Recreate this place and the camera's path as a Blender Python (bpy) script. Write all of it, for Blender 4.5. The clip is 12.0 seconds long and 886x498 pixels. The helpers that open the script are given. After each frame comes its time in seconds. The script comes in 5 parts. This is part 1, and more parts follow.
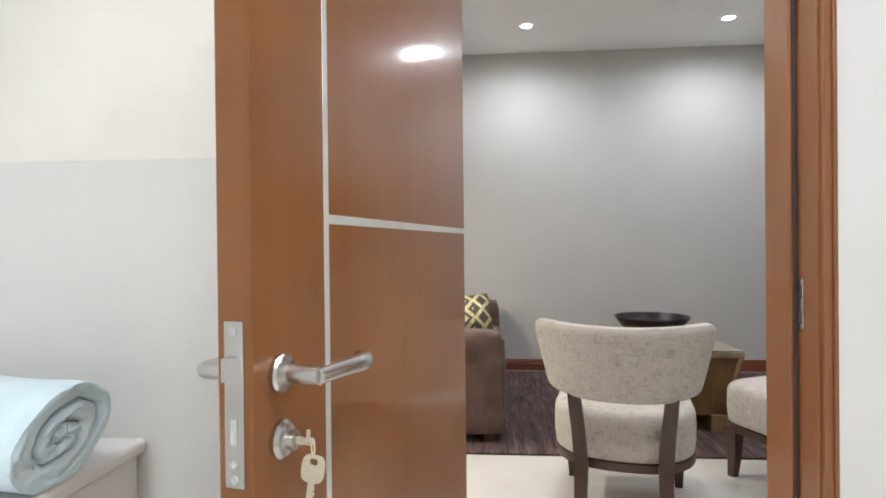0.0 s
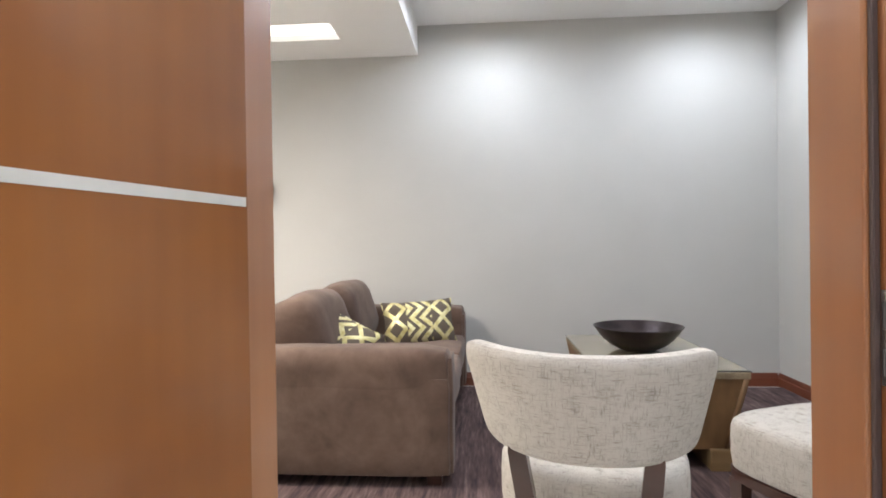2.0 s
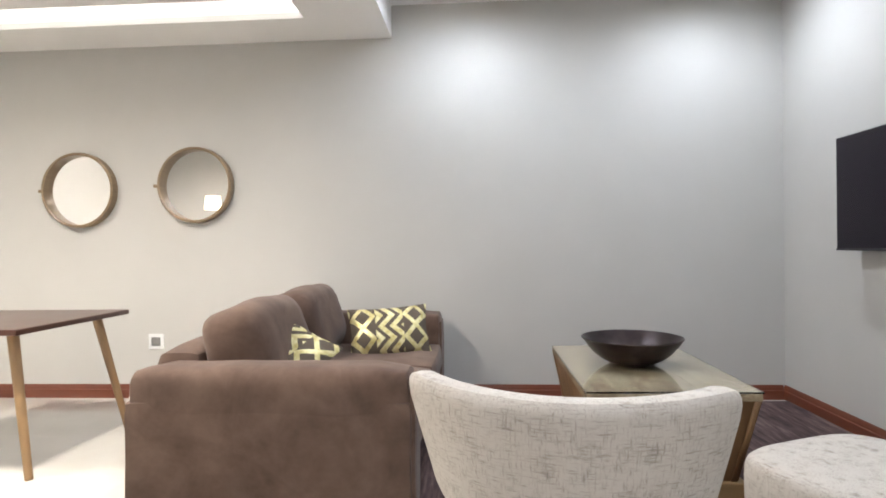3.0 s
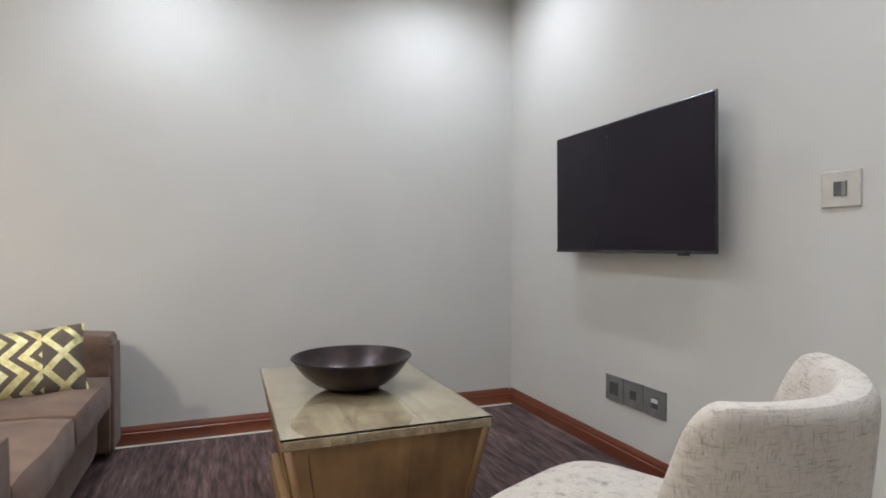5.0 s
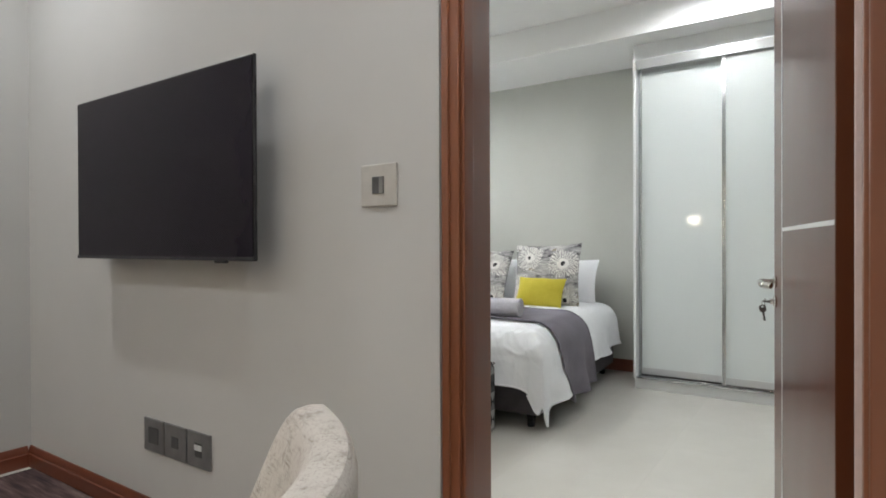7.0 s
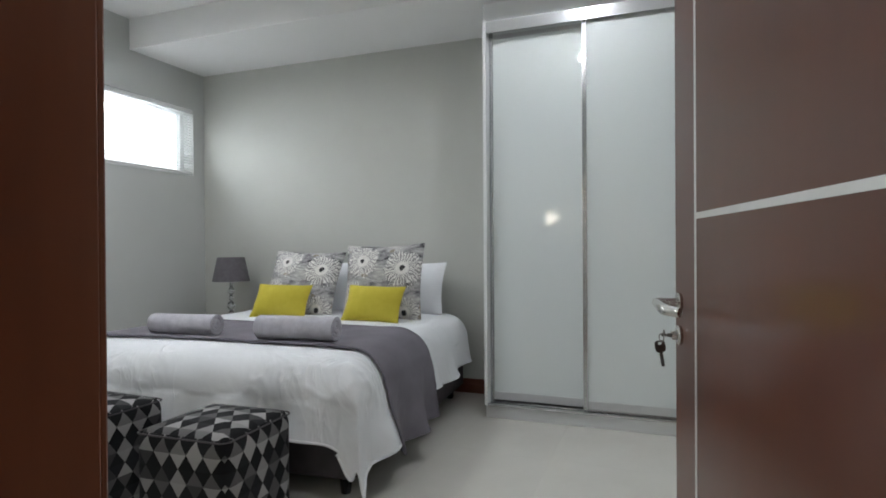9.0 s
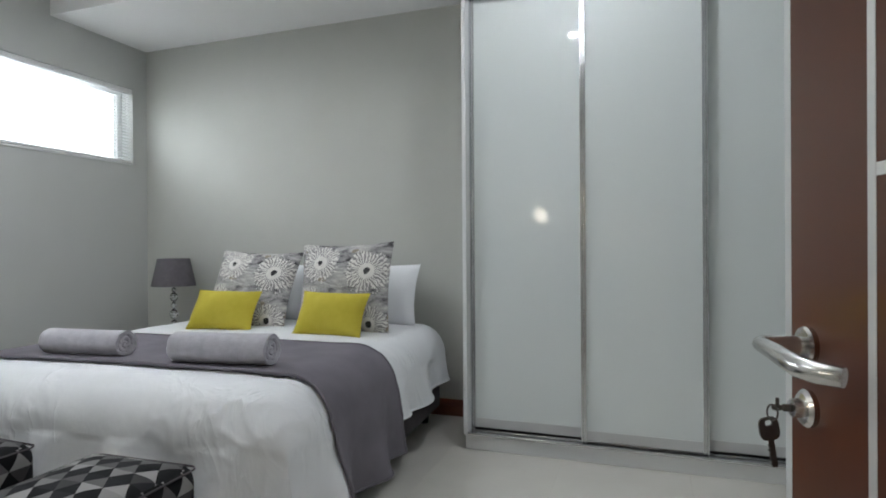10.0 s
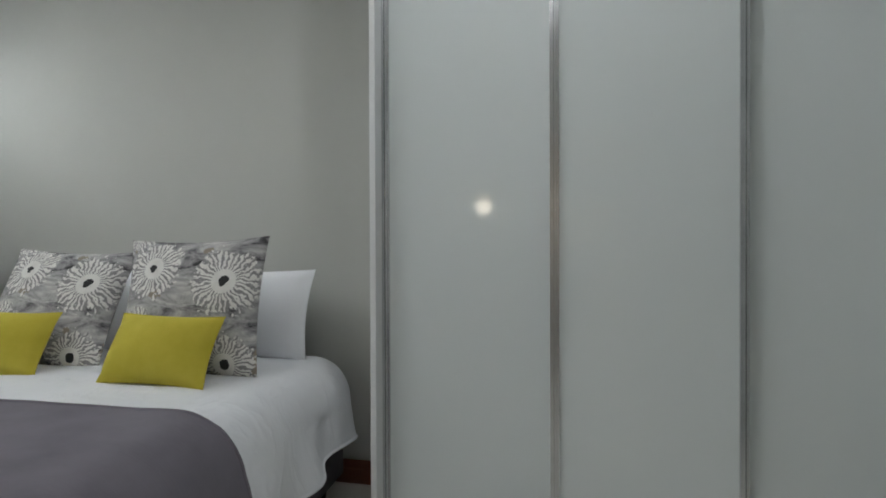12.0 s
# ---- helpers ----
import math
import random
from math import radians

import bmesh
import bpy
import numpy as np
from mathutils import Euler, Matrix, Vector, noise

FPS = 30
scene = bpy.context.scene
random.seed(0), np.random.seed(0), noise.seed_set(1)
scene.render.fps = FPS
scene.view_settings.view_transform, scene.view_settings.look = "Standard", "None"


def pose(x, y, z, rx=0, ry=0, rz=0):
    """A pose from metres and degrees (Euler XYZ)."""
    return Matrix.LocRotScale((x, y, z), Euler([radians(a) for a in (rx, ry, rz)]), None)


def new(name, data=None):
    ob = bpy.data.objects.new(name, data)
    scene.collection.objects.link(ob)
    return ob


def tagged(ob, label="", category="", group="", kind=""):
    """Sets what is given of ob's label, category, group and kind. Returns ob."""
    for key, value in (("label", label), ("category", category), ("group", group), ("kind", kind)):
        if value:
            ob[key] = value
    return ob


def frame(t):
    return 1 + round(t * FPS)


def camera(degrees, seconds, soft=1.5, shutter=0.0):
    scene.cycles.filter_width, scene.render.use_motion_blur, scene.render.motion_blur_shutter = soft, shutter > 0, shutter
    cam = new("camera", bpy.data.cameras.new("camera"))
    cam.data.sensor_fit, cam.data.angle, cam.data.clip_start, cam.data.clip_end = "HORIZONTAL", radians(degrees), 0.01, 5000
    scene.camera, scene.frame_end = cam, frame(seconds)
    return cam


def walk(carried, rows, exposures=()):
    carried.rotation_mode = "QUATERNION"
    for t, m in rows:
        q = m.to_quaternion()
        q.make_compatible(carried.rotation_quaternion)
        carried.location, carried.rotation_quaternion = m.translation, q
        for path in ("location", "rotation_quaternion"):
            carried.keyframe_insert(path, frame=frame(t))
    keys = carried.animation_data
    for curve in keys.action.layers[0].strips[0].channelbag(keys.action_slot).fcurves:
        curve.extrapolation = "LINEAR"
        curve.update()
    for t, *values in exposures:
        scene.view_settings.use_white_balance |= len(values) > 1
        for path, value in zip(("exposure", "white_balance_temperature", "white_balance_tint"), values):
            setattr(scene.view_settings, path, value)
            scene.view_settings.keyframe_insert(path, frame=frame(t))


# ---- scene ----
cam = camera(75.6, 12.0, 1.8)
EXPOSURES = [(0.0, -0.27, 6380, 10), (1.0, 0.03, 6270, 10), (2.5, 0.08, 6200, 10), (4.5, -0.27, 6250, 10), (5.0, -0.12, 6300, 10), (5.5, -0.08, 6450, 9), (6.5, -0.4, 6650, 9), (7.5, -0.62, 6600, 9), (9.5, -1.1, 6350, 10), (10.5, -1.05, 6350, 9), (11.5, -1.2, 6450, 9), (12.0, -1.42, 6500, 9)]
# seconds, x, y, z, pitch, roll, yaw
PATH = [
    (0, 0.0977, 0.0773, 1.1540, -0.332, 0.593, 4.538),
    (0.5, 0.1548, 0.2324, 1.1534, -0.335, 0.677, 4.498),
    (1, 0.2049, 0.3750, 1.1429, -0.281, 0.755, 4.410),
    (1.5, 0.2648, 0.5667, 1.1362, -0.326, 0.710, 4.054),
    (2, 0.3452, 0.7604, 1.1291, -0.322, 0.818, 4.182),
    (2.5, 0.3978, 0.9702, 1.1325, -0.406, 0.838, 3.998),
    (2.7, 0.4170, 1.0544, 1.1340, -0.380, 0.830, 3.850),
    (4.3, 0.6178, 1.5399, 1.1029, -0.235, 0.460, -6.156),
    (4.5, 0.6614, 1.6115, 1.1031, -0.371, 0.415, -9.829),
    (5, 0.7320, 1.7507, 1.1098, -0.294, 0.249, -20.739),
    (5.5, 0.8302, 1.8359, 1.1148, -0.358, 0.239, -31.800),
    (6, 0.9849, 1.9190, 1.1192, -0.581, 0.207, -40.546),
    (6.5, 1.1553, 1.9529, 1.1215, -0.479, 0.206, -48.277),
    (7, 1.3654, 1.9838, 1.1192, -0.333, 0.221, -56.190),
    (7.5, 1.5734, 2.0153, 1.1138, -0.208, 0.340, -63.002),
    (7.7, 1.6700, 2.0300, 1.1125, -0.270, 0.180, -64.650),
    (9.3, 2.5070, 2.2174, 1.1130, -0.250, 0.350, -70.005),
    (9.5, 2.6165, 2.2505, 1.1055, -0.220, 0.311, -70.451),
    (10, 2.9355, 2.2990, 1.1006, -0.213, 0.381, -70.587),
    (10.5, 3.1864, 2.3947, 1.0868, -0.040, 0.238, -71.431),
    (11, 3.4327, 2.4690, 1.0888, 0.040, 0.223, -72.701),
    (11.5, 3.7350, 2.5001, 1.0949, -0.164, 0.142, -74.289),
    (12, 4.0047, 2.5128, 1.0999, -0.475, 0.212, -76.515),
]
walk(cam, [(t, pose(x, y, z, 90 + p, r, w)) for t, x, y, z, p, r, w in PATH], EXPOSURES)

# ---- world and lights ----
world = bpy.data.worlds.new("sky")
scene.world = world
world.use_nodes = True
wn = world.node_tree
sky = wn.nodes.new("ShaderNodeTexSky")
sky.sky_type, sky.sun_disc = "NISHITA", False
sky.sun_elevation, sky.sun_rotation = radians(35), radians(200)
wn.links.new(sky.outputs[0], wn.nodes["Background"].inputs[0])
wn.nodes["Background"].inputs[1].default_value = 0.12


def spot(x, y, z, watts, colour, cone=110, blend=0.7, radius=0.04):
    d = bpy.data.lights.new("downlight_beam", "SPOT")
    d.energy, d.color, d.spot_size, d.spot_blend, d.shadow_soft_size = watts, colour, radians(cone), blend, radius
    ob = new("downlight_beam", d)
    ob.matrix_world = pose(x, y, z)
    return ob


def area(m, w, h, watts, colour, name="window_light"):
    d = bpy.data.lights.new(name, "AREA")
    d.shape, d.size, d.size_y, d.energy, d.color = "RECTANGLE", w, h, watts, colour
    ob = new(name, d)
    ob.matrix_world = m
    return ob


COOL, WARM, NEUTRAL, PALE = (0.90, 0.935, 1.0), (1.0, 0.89, 0.77), (0.98, 0.98, 1.0), (0.93, 0.96, 1.0)
CEIL = 2.915      # main ceilings
SOFFIT = 2.675    # dropped ceilings
LIVING_SPOTS = [(0.418, 4.713), (1.985, 4.713), (0.418, 2.52), (1.985, 2.52)]
# unseen warm downlights, added to brighten the left part of the lounge
DINING_FILL_SPOTS = [(-1.6, 3.3), (-3.2, 3.3)]
# second and fourth are unseen, added to brighten the window side of the bedroom
BED_SPOTS = [(5.264, 2.637), (4.62, 4.95), (4.04, 2.86), (3.45, 5.15)]
BED_WATTS = (80, 128, 50, 116)
BATH_SPOTS = [(-0.75, 0.55), (0.55, 0.55), (0.55, -0.6), (-0.75, -0.6)]
for x, y in LIVING_SPOTS:
    spot(x, y, CEIL - 0.016, 82 if y > 4 else 86, COOL, 176, 0.8, 0.03 if y > 4 else 0.05)
for x, y in DINING_FILL_SPOTS:
    spot(x, y, SOFFIT - 0.016, 430, WARM, 170, 0.9, 0.12)
for (x, y), watts in zip(BED_SPOTS, BED_WATTS):
    spot(x, y, CEIL - 0.016, watts, PALE, 174, 0.6, 0.03)
for x, y in BATH_SPOTS:
    spot(x, y, 2.6 - 0.016, 98, NEUTRAL, 155, 1.0)
area(pose(5.55, 6.15, 2.06, -112, 0, 0), 1.0, 0.5, 34, (0.9, 0.95, 1.0))


# ---- materials ----
def nodes_of(name):
    m = bpy.data.materials.new(name)
    m.use_nodes = True
    nt = m.node_tree
    return m, nt, nt.nodes["Principled BSDF"]


def nd(nt, kind, **props):
    n = nt.nodes.new("ShaderNode" + kind)
    for k, v in props.items():
        n.inputs[k.replace("_", " ")].default_value = v
    return n


def coords(nt, scale=(1, 1, 1), rot=(0, 0, 0)):
    tc, mp = nd(nt, "TexCoord"), nd(nt, "Mapping")
    mp.inputs["Scale"].default_value, mp.inputs["Rotation"].default_value = scale, [radians(a) for a in rot]
    nt.links.new(tc.outputs["Object"], mp.inputs["Vector"])
    return mp.outputs["Vector"]


def noise_tex(nt, vec, scale, detail=4, rough=0.55, distort=0.0):
    n = nd(nt, "TexNoise", Scale=scale, Detail=detail, Roughness=rough, Distortion=distort)
    nt.links.new(vec, n.inputs["Vector"])
    return n.outputs["Fac"]


def ramp(nt, fac, *stops):
    r = nd(nt, "ValToRGB")
    e = r.color_ramp.elements
    while len(e) < len(stops):
        e.new(0.5)
    for el, (p, c) in zip(e, stops):
        el.position, el.color = p, (*c, 1)
    nt.links.new(fac, r.inputs["Fac"])
    return r.outputs["Color"]


def mix(nt, a, b, fac, mode="MIX"):
    m = nt.nodes.new("ShaderNodeMix")
    m.data_type, m.blend_type = "RGBA", mode
    for sock, v in ((m.inputs[0], fac), (m.inputs[6], a), (m.inputs[7], b)):
        if isinstance(v, (int, float)):
            sock.default_value = v
        elif isinstance(v, tuple):
            sock.default_value = (*v, 1)
        else:
            nt.links.new(v, sock)
    return m.outputs[2]


def math_node(nt, op, a, b=0.0, c=0.0):
    m = nt.nodes.new("ShaderNodeMath")
    m.operation = op
    for sock, v in zip(m.inputs, (a, b, c)):
        if isinstance(v, (int, float)):
            sock.default_value = v
        else:
            nt.links.new(v, sock)
    return m.outputs[0]


def bump(nt, bsdf, height, strength, distance=0.002):
    b = nd(nt, "Bump", Strength=strength, Distance=distance)
    nt.links.new(height, b.inputs["Height"])
    nt.links.new(b.outputs[0], bsdf.inputs["Normal"])


def surf(name, a, b, scale=3.0, rough=0.5, metal=0.0, bump_scale=60.0, bump_by=0.1, stretch=(1, 1, 1), rough_var=0.08, **extra):
    m, nt, bs = nodes_of(name)
    v = coords(nt, stretch)
    n1 = noise_tex(nt, v, scale, 5)
    n2 = noise_tex(nt, v, bump_scale, 4, 0.6)
    col = ramp(nt, n1, (0.3, a), (0.7, b))
    col = mix(nt, col, (0.5, 0.5, 0.5), math_node(nt, "MULTIPLY", n2, 0.08), "OVERLAY")
    nt.links.new(col, bs.inputs["Base Color"])
    nt.links.new(math_node(nt, "MULTIPLY_ADD", n1, rough_var * 2, rough - rough_var), bs.inputs["Roughness"])
    bs.inputs["Metallic"].default_value = metal
    for k, val in extra.items():
        bs.inputs[k.replace("_", " ")].default_value = val
    bump(nt, bs, n2, bump_by)
    return m


def wood(name, dark, light, grain=1.0, rough=0.3, axis=2, coat=0.3, spec=0.5, sheer=0.13, figure=(2.2, 0.9)):
    m, nt, bs = nodes_of(name)
    def streaks(across, along, scale, detail):
        s = [across] * 3
        s[axis] = along
        v = nd(nt, "VectorMath")
        v.inputs[1].default_value = (7.31, 4.57, 9.83)
        nt.links.new(coords(nt, tuple(s)), v.inputs[0])
        return noise_tex(nt, v.outputs[0], scale, detail, 0.55)
    g = streaks(14.0 * grain, 0.7 * grain, 1.6, 2)
    big = streaks(figure[0], figure[1], 1.3, 3)
    fine = streaks(90.0 * grain, 3.0 * grain, 1.0, 2)
    col = mix(nt, dark, light, math_node(nt, "MULTIPLY_ADD", math_node(nt, "ADD", math_node(nt, "MULTIPLY", g, 0.3), math_node(nt, "MULTIPLY", big, 0.7)), 2.3, -0.65))
    col = mix(nt, col, dark, math_node(nt, "MULTIPLY", fine, 0.25))
    nt.links.new(col, bs.inputs["Base Color"])
    nt.links.new(math_node(nt, "MULTIPLY_ADD", big, 0.12, rough - 0.06), bs.inputs["Roughness"])
    bs.inputs["Specular IOR Level"].default_value = spec
    bs.inputs["Coat Weight"].default_value, bs.inputs["Coat Roughness"].default_value = coat, sheer
    return m


def glow(name, colour, strength):
    m, nt, bs = nodes_of(name)
    bs.inputs["Emission Color"].default_value, bs.inputs["Emission Strength"].default_value = (*colour, 1), strength
    bs.inputs["Base Color"].default_value = (*colour, 1)
    return m


def glass(name, tint=(1, 1, 1), rough=0.0):
    m, nt, bs = nodes_of(name)
    bs.inputs["Base Color"].default_value = (*tint, 1)
    bs.inputs["Transmission Weight"].default_value, bs.inputs["Roughness"].default_value, bs.inputs["IOR"].default_value = 1.0, rough, 1.45
    return m


PAINT = surf("greige_wall_paint", (0.485, 0.480, 0.460), (0.525, 0.520, 0.500), 1.2, 0.75, bump_scale=180, bump_by=0.06)
BED_PAINT = surf("sage_grey_wall_paint", (0.46, 0.465, 0.43), (0.50, 0.505, 0.47), 1.2, 0.75, bump_scale=180, bump_by=0.06)
# lighter and bluer than BED_PAINT, for the window wall and wardrobe side
COOL_WALL = surf("cool_light_grey_wall", (0.525, 0.535, 0.52), (0.565, 0.575, 0.56), 1.2, 0.75, bump_scale=180, bump_by=0.06)
WHITE_PAINT = surf("white_ceiling_paint", (0.83, 0.83, 0.825), (0.87, 0.87, 0.865), 1.0, 0.8, bump_scale=150, bump_by=0.05)
BATH_PAINT = surf("cream_bathroom_paint", (0.78, 0.765, 0.71), (0.85, 0.84, 0.79), 3.0, 0.6, bump_scale=90, bump_by=0.12)
BATH_TILE = surf("glossy_cream_wall_tile", (0.72, 0.725, 0.70), (0.76, 0.765, 0.74), 2.0, 0.14, bump_scale=6, bump_by=0.03)
FLOOR_TILE = surf("polished_cream_floor_tile", (0.60, 0.58, 0.53), (0.68, 0.66, 0.61), 1.6, 0.06, bump_scale=5, bump_by=0.012, rough_var=0.02)
GROUT = surf("pale_grout", (0.58, 0.56, 0.51), (0.64, 0.62, 0.57), 8, 0.8)
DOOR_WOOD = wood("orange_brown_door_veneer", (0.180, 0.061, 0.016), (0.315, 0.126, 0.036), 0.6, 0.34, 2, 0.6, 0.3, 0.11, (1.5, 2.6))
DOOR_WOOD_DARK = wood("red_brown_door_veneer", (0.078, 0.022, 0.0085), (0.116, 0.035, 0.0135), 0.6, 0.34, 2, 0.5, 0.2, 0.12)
FRAME_WOOD = wood("orange_brown_frame_wood", (0.235, 0.085, 0.028), (0.35, 0.148, 0.052), 0.8, 0.37, 2, 0.4)
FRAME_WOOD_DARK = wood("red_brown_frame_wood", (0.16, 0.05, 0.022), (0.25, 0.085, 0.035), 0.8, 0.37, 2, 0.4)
SKIRT_WOOD = wood("red_brown_skirting_wood", (0.11, 0.028, 0.014), (0.19, 0.055, 0.026), 0.8, 0.36, 1, 0.4)
SKIRT_WOOD_X = wood("red_brown_skirting_wood_long", (0.11, 0.028, 0.014), (0.19, 0.055, 0.026), 0.8, 0.36, 0, 0.4)
CHAIR_WOOD = wood("dark_stained_chair_wood", (0.035, 0.013, 0.008), (0.075, 0.026, 0.016), 1.2, 0.35, 2, 0.3)
INLAY = surf("brushed_aluminium_inlay", (0.62, 0.62, 0.6), (0.70, 0.70, 0.68), 20, 0.45, 0.4)
STEEL = surf("satin_steel", (0.55, 0.54, 0.52), (0.66, 0.65, 0.63), 12, 0.22, 1.0, 140, 0.03, rough_var=0.03)
CHROME = surf("polished_aluminium", (0.74, 0.75, 0.76), (0.82, 0.83, 0.84), 6, 0.21, 0.8, 90, 0.0, rough_var=0.03)
SATIN_ALU = surf("satin_aluminium", (0.52, 0.53, 0.53), (0.58, 0.59, 0.59), 6, 0.4, 0.4, 90, 0.0)
DARK_KEY = surf("dark_tarnished_key", (0.10, 0.09, 0.085), (0.16, 0.15, 0.14), 30, 0.4, 0.8)
BRASS = surf("worn_nickel_key", (0.56, 0.50, 0.38), (0.68, 0.62, 0.50), 30, 0.4, 0.35)
BLACK_PLASTIC = surf("black_gloss_plastic", (0.012, 0.012, 0.014), (0.018, 0.018, 0.02), 5, 0.21, rough_var=0.03)
SCREEN = surf("dark_tv_screen", (0.010, 0.007, 0.012), (0.013, 0.009, 0.015), 2, 0.14, bump_by=0.0, Specular_IOR_Level=0.18)
DARK_RECESS = surf("dark_grey_recess", (0.05, 0.05, 0.05), (0.08, 0.08, 0.08), 20, 0.5)
PLATE = surf("champagne_switch_plate", (0.50, 0.48, 0.44), (0.56, 0.54, 0.50), 20, 0.36, 0.3, rough_var=0.04)
PLATE_GREY = surf("grey_socket_plate", (0.20, 0.20, 0.20), (0.26, 0.26, 0.255), 20, 0.36, 0.5, rough_var=0.04)
MIRROR = surf("silvered_mirror", (0.9, 0.9, 0.9), (0.92, 0.92, 0.92), 2, 0.01, 1.0, bump_by=0.0, rough_var=0.0)
RUSTIC_RIM = wood("bronzed_wood_rim", (0.16, 0.11, 0.06), (0.30, 0.22, 0.13), 2.0, 0.4, 2, 0.1)
GLASS = glass("clear_glass", (0.95, 0.98, 0.96))
WARDROBE_WHITE = surf("gloss_white_wardrobe_panel", (0.695, 0.735, 0.73), (0.715, 0.755, 0.75), 0.8, 0.045, bump_scale=2, bump_by=0.008, rough_var=0.01)
CARCASS = surf("white_melamine", (0.72, 0.73, 0.73), (0.76, 0.77, 0.77), 2, 0.36, rough_var=0.04)
CERAMIC = surf("white_glazed_ceramic", (0.80, 0.80, 0.80), (0.84, 0.84, 0.84), 2, 0.1, bump_by=0.0)
BOWL_METAL = surf("dark_bronze_bowl", (0.016, 0.011, 0.012), (0.046, 0.031, 0.031), 14, 0.34, 0.6, 50, 0.1, rough_var=0.06)
LAMP_SHADE = surf("charcoal_fabric_shade", (0.10, 0.09, 0.10), (0.13, 0.12, 0.13), 30, 0.9, bump_scale=400, bump_by=0.3)
CRYSTAL = glass("crystal", (0.96, 0.97, 0.98))
SHEET_WHITE = surf("white_cotton", (0.76, 0.77, 0.79), (0.82, 0.83, 0.85), 3, 0.9, bump_scale=500, bump_by=0.15)


def cotton():
    """White cotton with soft, thin creases here and there."""
    m, nt, bs = nodes_of("creased_white_cotton")
    tone = noise_tex(nt, coords(nt), 3.0, 4)
    nt.links.new(ramp(nt, tone, (0.3, (0.74, 0.755, 0.775)), (0.7, (0.81, 0.82, 0.84))), bs.inputs["Base Color"])
    bs.inputs["Roughness"].default_value = 0.9
    a = noise_tex(nt, coords(nt, (1.0, 1.0, 0.45)), 5.0, 3, 0.5, 1.2)
    fold_line = math_node(nt, "SUBTRACT", 1.0, math_node(nt, "ABSOLUTE", math_node(nt, "MULTIPLY_ADD", a, 4.0, -2.0)))
    fold_line = math_node(nt, "POWER", math_node(nt, "MAXIMUM", fold_line, 0.0), 2.5)
    where = math_node(nt, "MAXIMUM", math_node(nt, "MULTIPLY_ADD", noise_tex(nt, coords(nt), 2.6, 2), 3.0, -1.3), 0.05)
    soft = noise_tex(nt, coords(nt), 9.0, 3)
    bump(nt, bs, math_node(nt, "MULTIPLY_ADD", soft, 0.35, math_node(nt, "MULTIPLY", fold_line, where)), 0.6, 0.014)
    return m


COTTON = cotton()
BASE_GREY = surf("charcoal_bed_base_fabric", (0.060, 0.053, 0.058), (0.085, 0.077, 0.082), 12, 0.95, bump_scale=300, bump_by=0.3)
YELLOW = surf("mustard_yellow_cotton", (0.46, 0.385, 0.03), (0.54, 0.455, 0.055), 10, 0.9, bump_scale=350, bump_by=0.3)
TOWEL_GREY = surf("grey_terry_towel", (0.41, 0.40, 0.44), (0.52, 0.51, 0.55), 24, 1.0, bump_scale=200, bump_by=1.0, Sheen_Weight=0.3, Specular_IOR_Level=0.15)
TOWEL_BLUE = surf("pale_blue_terry_towel", (0.53, 0.69, 0.75), (0.66, 0.80, 0.85), 10, 1.0, bump_scale=150, bump_by=0.8, Sheen_Weight=0.5, Specular_IOR_Level=0.15)
STILE = surf("brushed_aluminium_stile", (0.56, 0.57, 0.58), (0.64, 0.65, 0.66), 8, 0.20, 0.9, 120, 0.0, rough_var=0.02)
BLIND = surf("white_blind_slat", (0.80, 0.80, 0.80), (0.84, 0.84, 0.84), 5, 0.5)


# ---- mesh helpers ----
def bm_box(lo, hi, bev=0.0, seg=2):
    bm = bmesh.new()
    bmesh.ops.create_cube(bm, size=1.0)
    lo, hi = Vector(lo), Vector(hi)
    for v in bm.verts:
        v.co = Vector([lo[i] + (v.co[i] + 0.5) * (hi[i] - lo[i]) for i in range(3)])
    if bev > 0:
        bmesh.ops.bevel(bm, geom=bm.edges[:], offset=bev, segments=seg, profile=0.5, affect="EDGES")
    return bm


def bm_join(*bms):
    out = bms[0]
    for b in bms[1:]:
        tmp = bpy.data.meshes.new("tmp")
        b.to_mesh(tmp)
        out.from_mesh(tmp)
        bpy.data.meshes.remove(tmp)
        b.free()
    return out


def bm_rings(rings, closed=True, caps=True):
    """A skin over rings of points, each ring with the same count."""
    bm = bmesh.new()
    vs = [[bm.verts.new(p) for p in r] for r in rings]
    n = len(rings[0])
    for a, b in zip(vs, vs[1:]):
        for i in range(n if closed else n - 1):
            j = (i + 1) % n
            bm.faces.new((a[i], a[j], b[j], b[i]))
    if caps:
        bm.faces.new(list(reversed(vs[0])))
        bm.faces.new(vs[-1])
    bmesh.ops.recalc_face_normals(bm, faces=bm.faces[:])
    return bm


def bm_lathe(profile, n=32, at=(0, 0, 0), caps=True):
    return bm_rings([[(at[0] + r * math.cos(2 * math.pi * i / n), at[1] + r * math.sin(2 * math.pi * i / n), at[2] + z) for i in range(n)] for r, z in profile], True, caps)


def bm_tube(pts, radius, n=12):
    """A round bar along points; radius may be one number or one a point."""
    pts = [Vector(p) for p in pts]
    rad = radius if isinstance(radius, (list, tuple)) else [radius] * len(pts)
    rings, up = [], Vector((0.13, 0.27, 0.95))
    for i, p in enumerate(pts):
        d = (pts[min(i + 1, len(pts) - 1)] - pts[max(i - 1, 0)]).normalized()
        a = d.cross(up).normalized()
        b = d.cross(a)
        rings.append([p + rad[i] * (math.cos(2 * math.pi * k / n) * a + math.sin(2 * math.pi * k / n) * b) for k in range(n)])
    return bm_rings(rings)


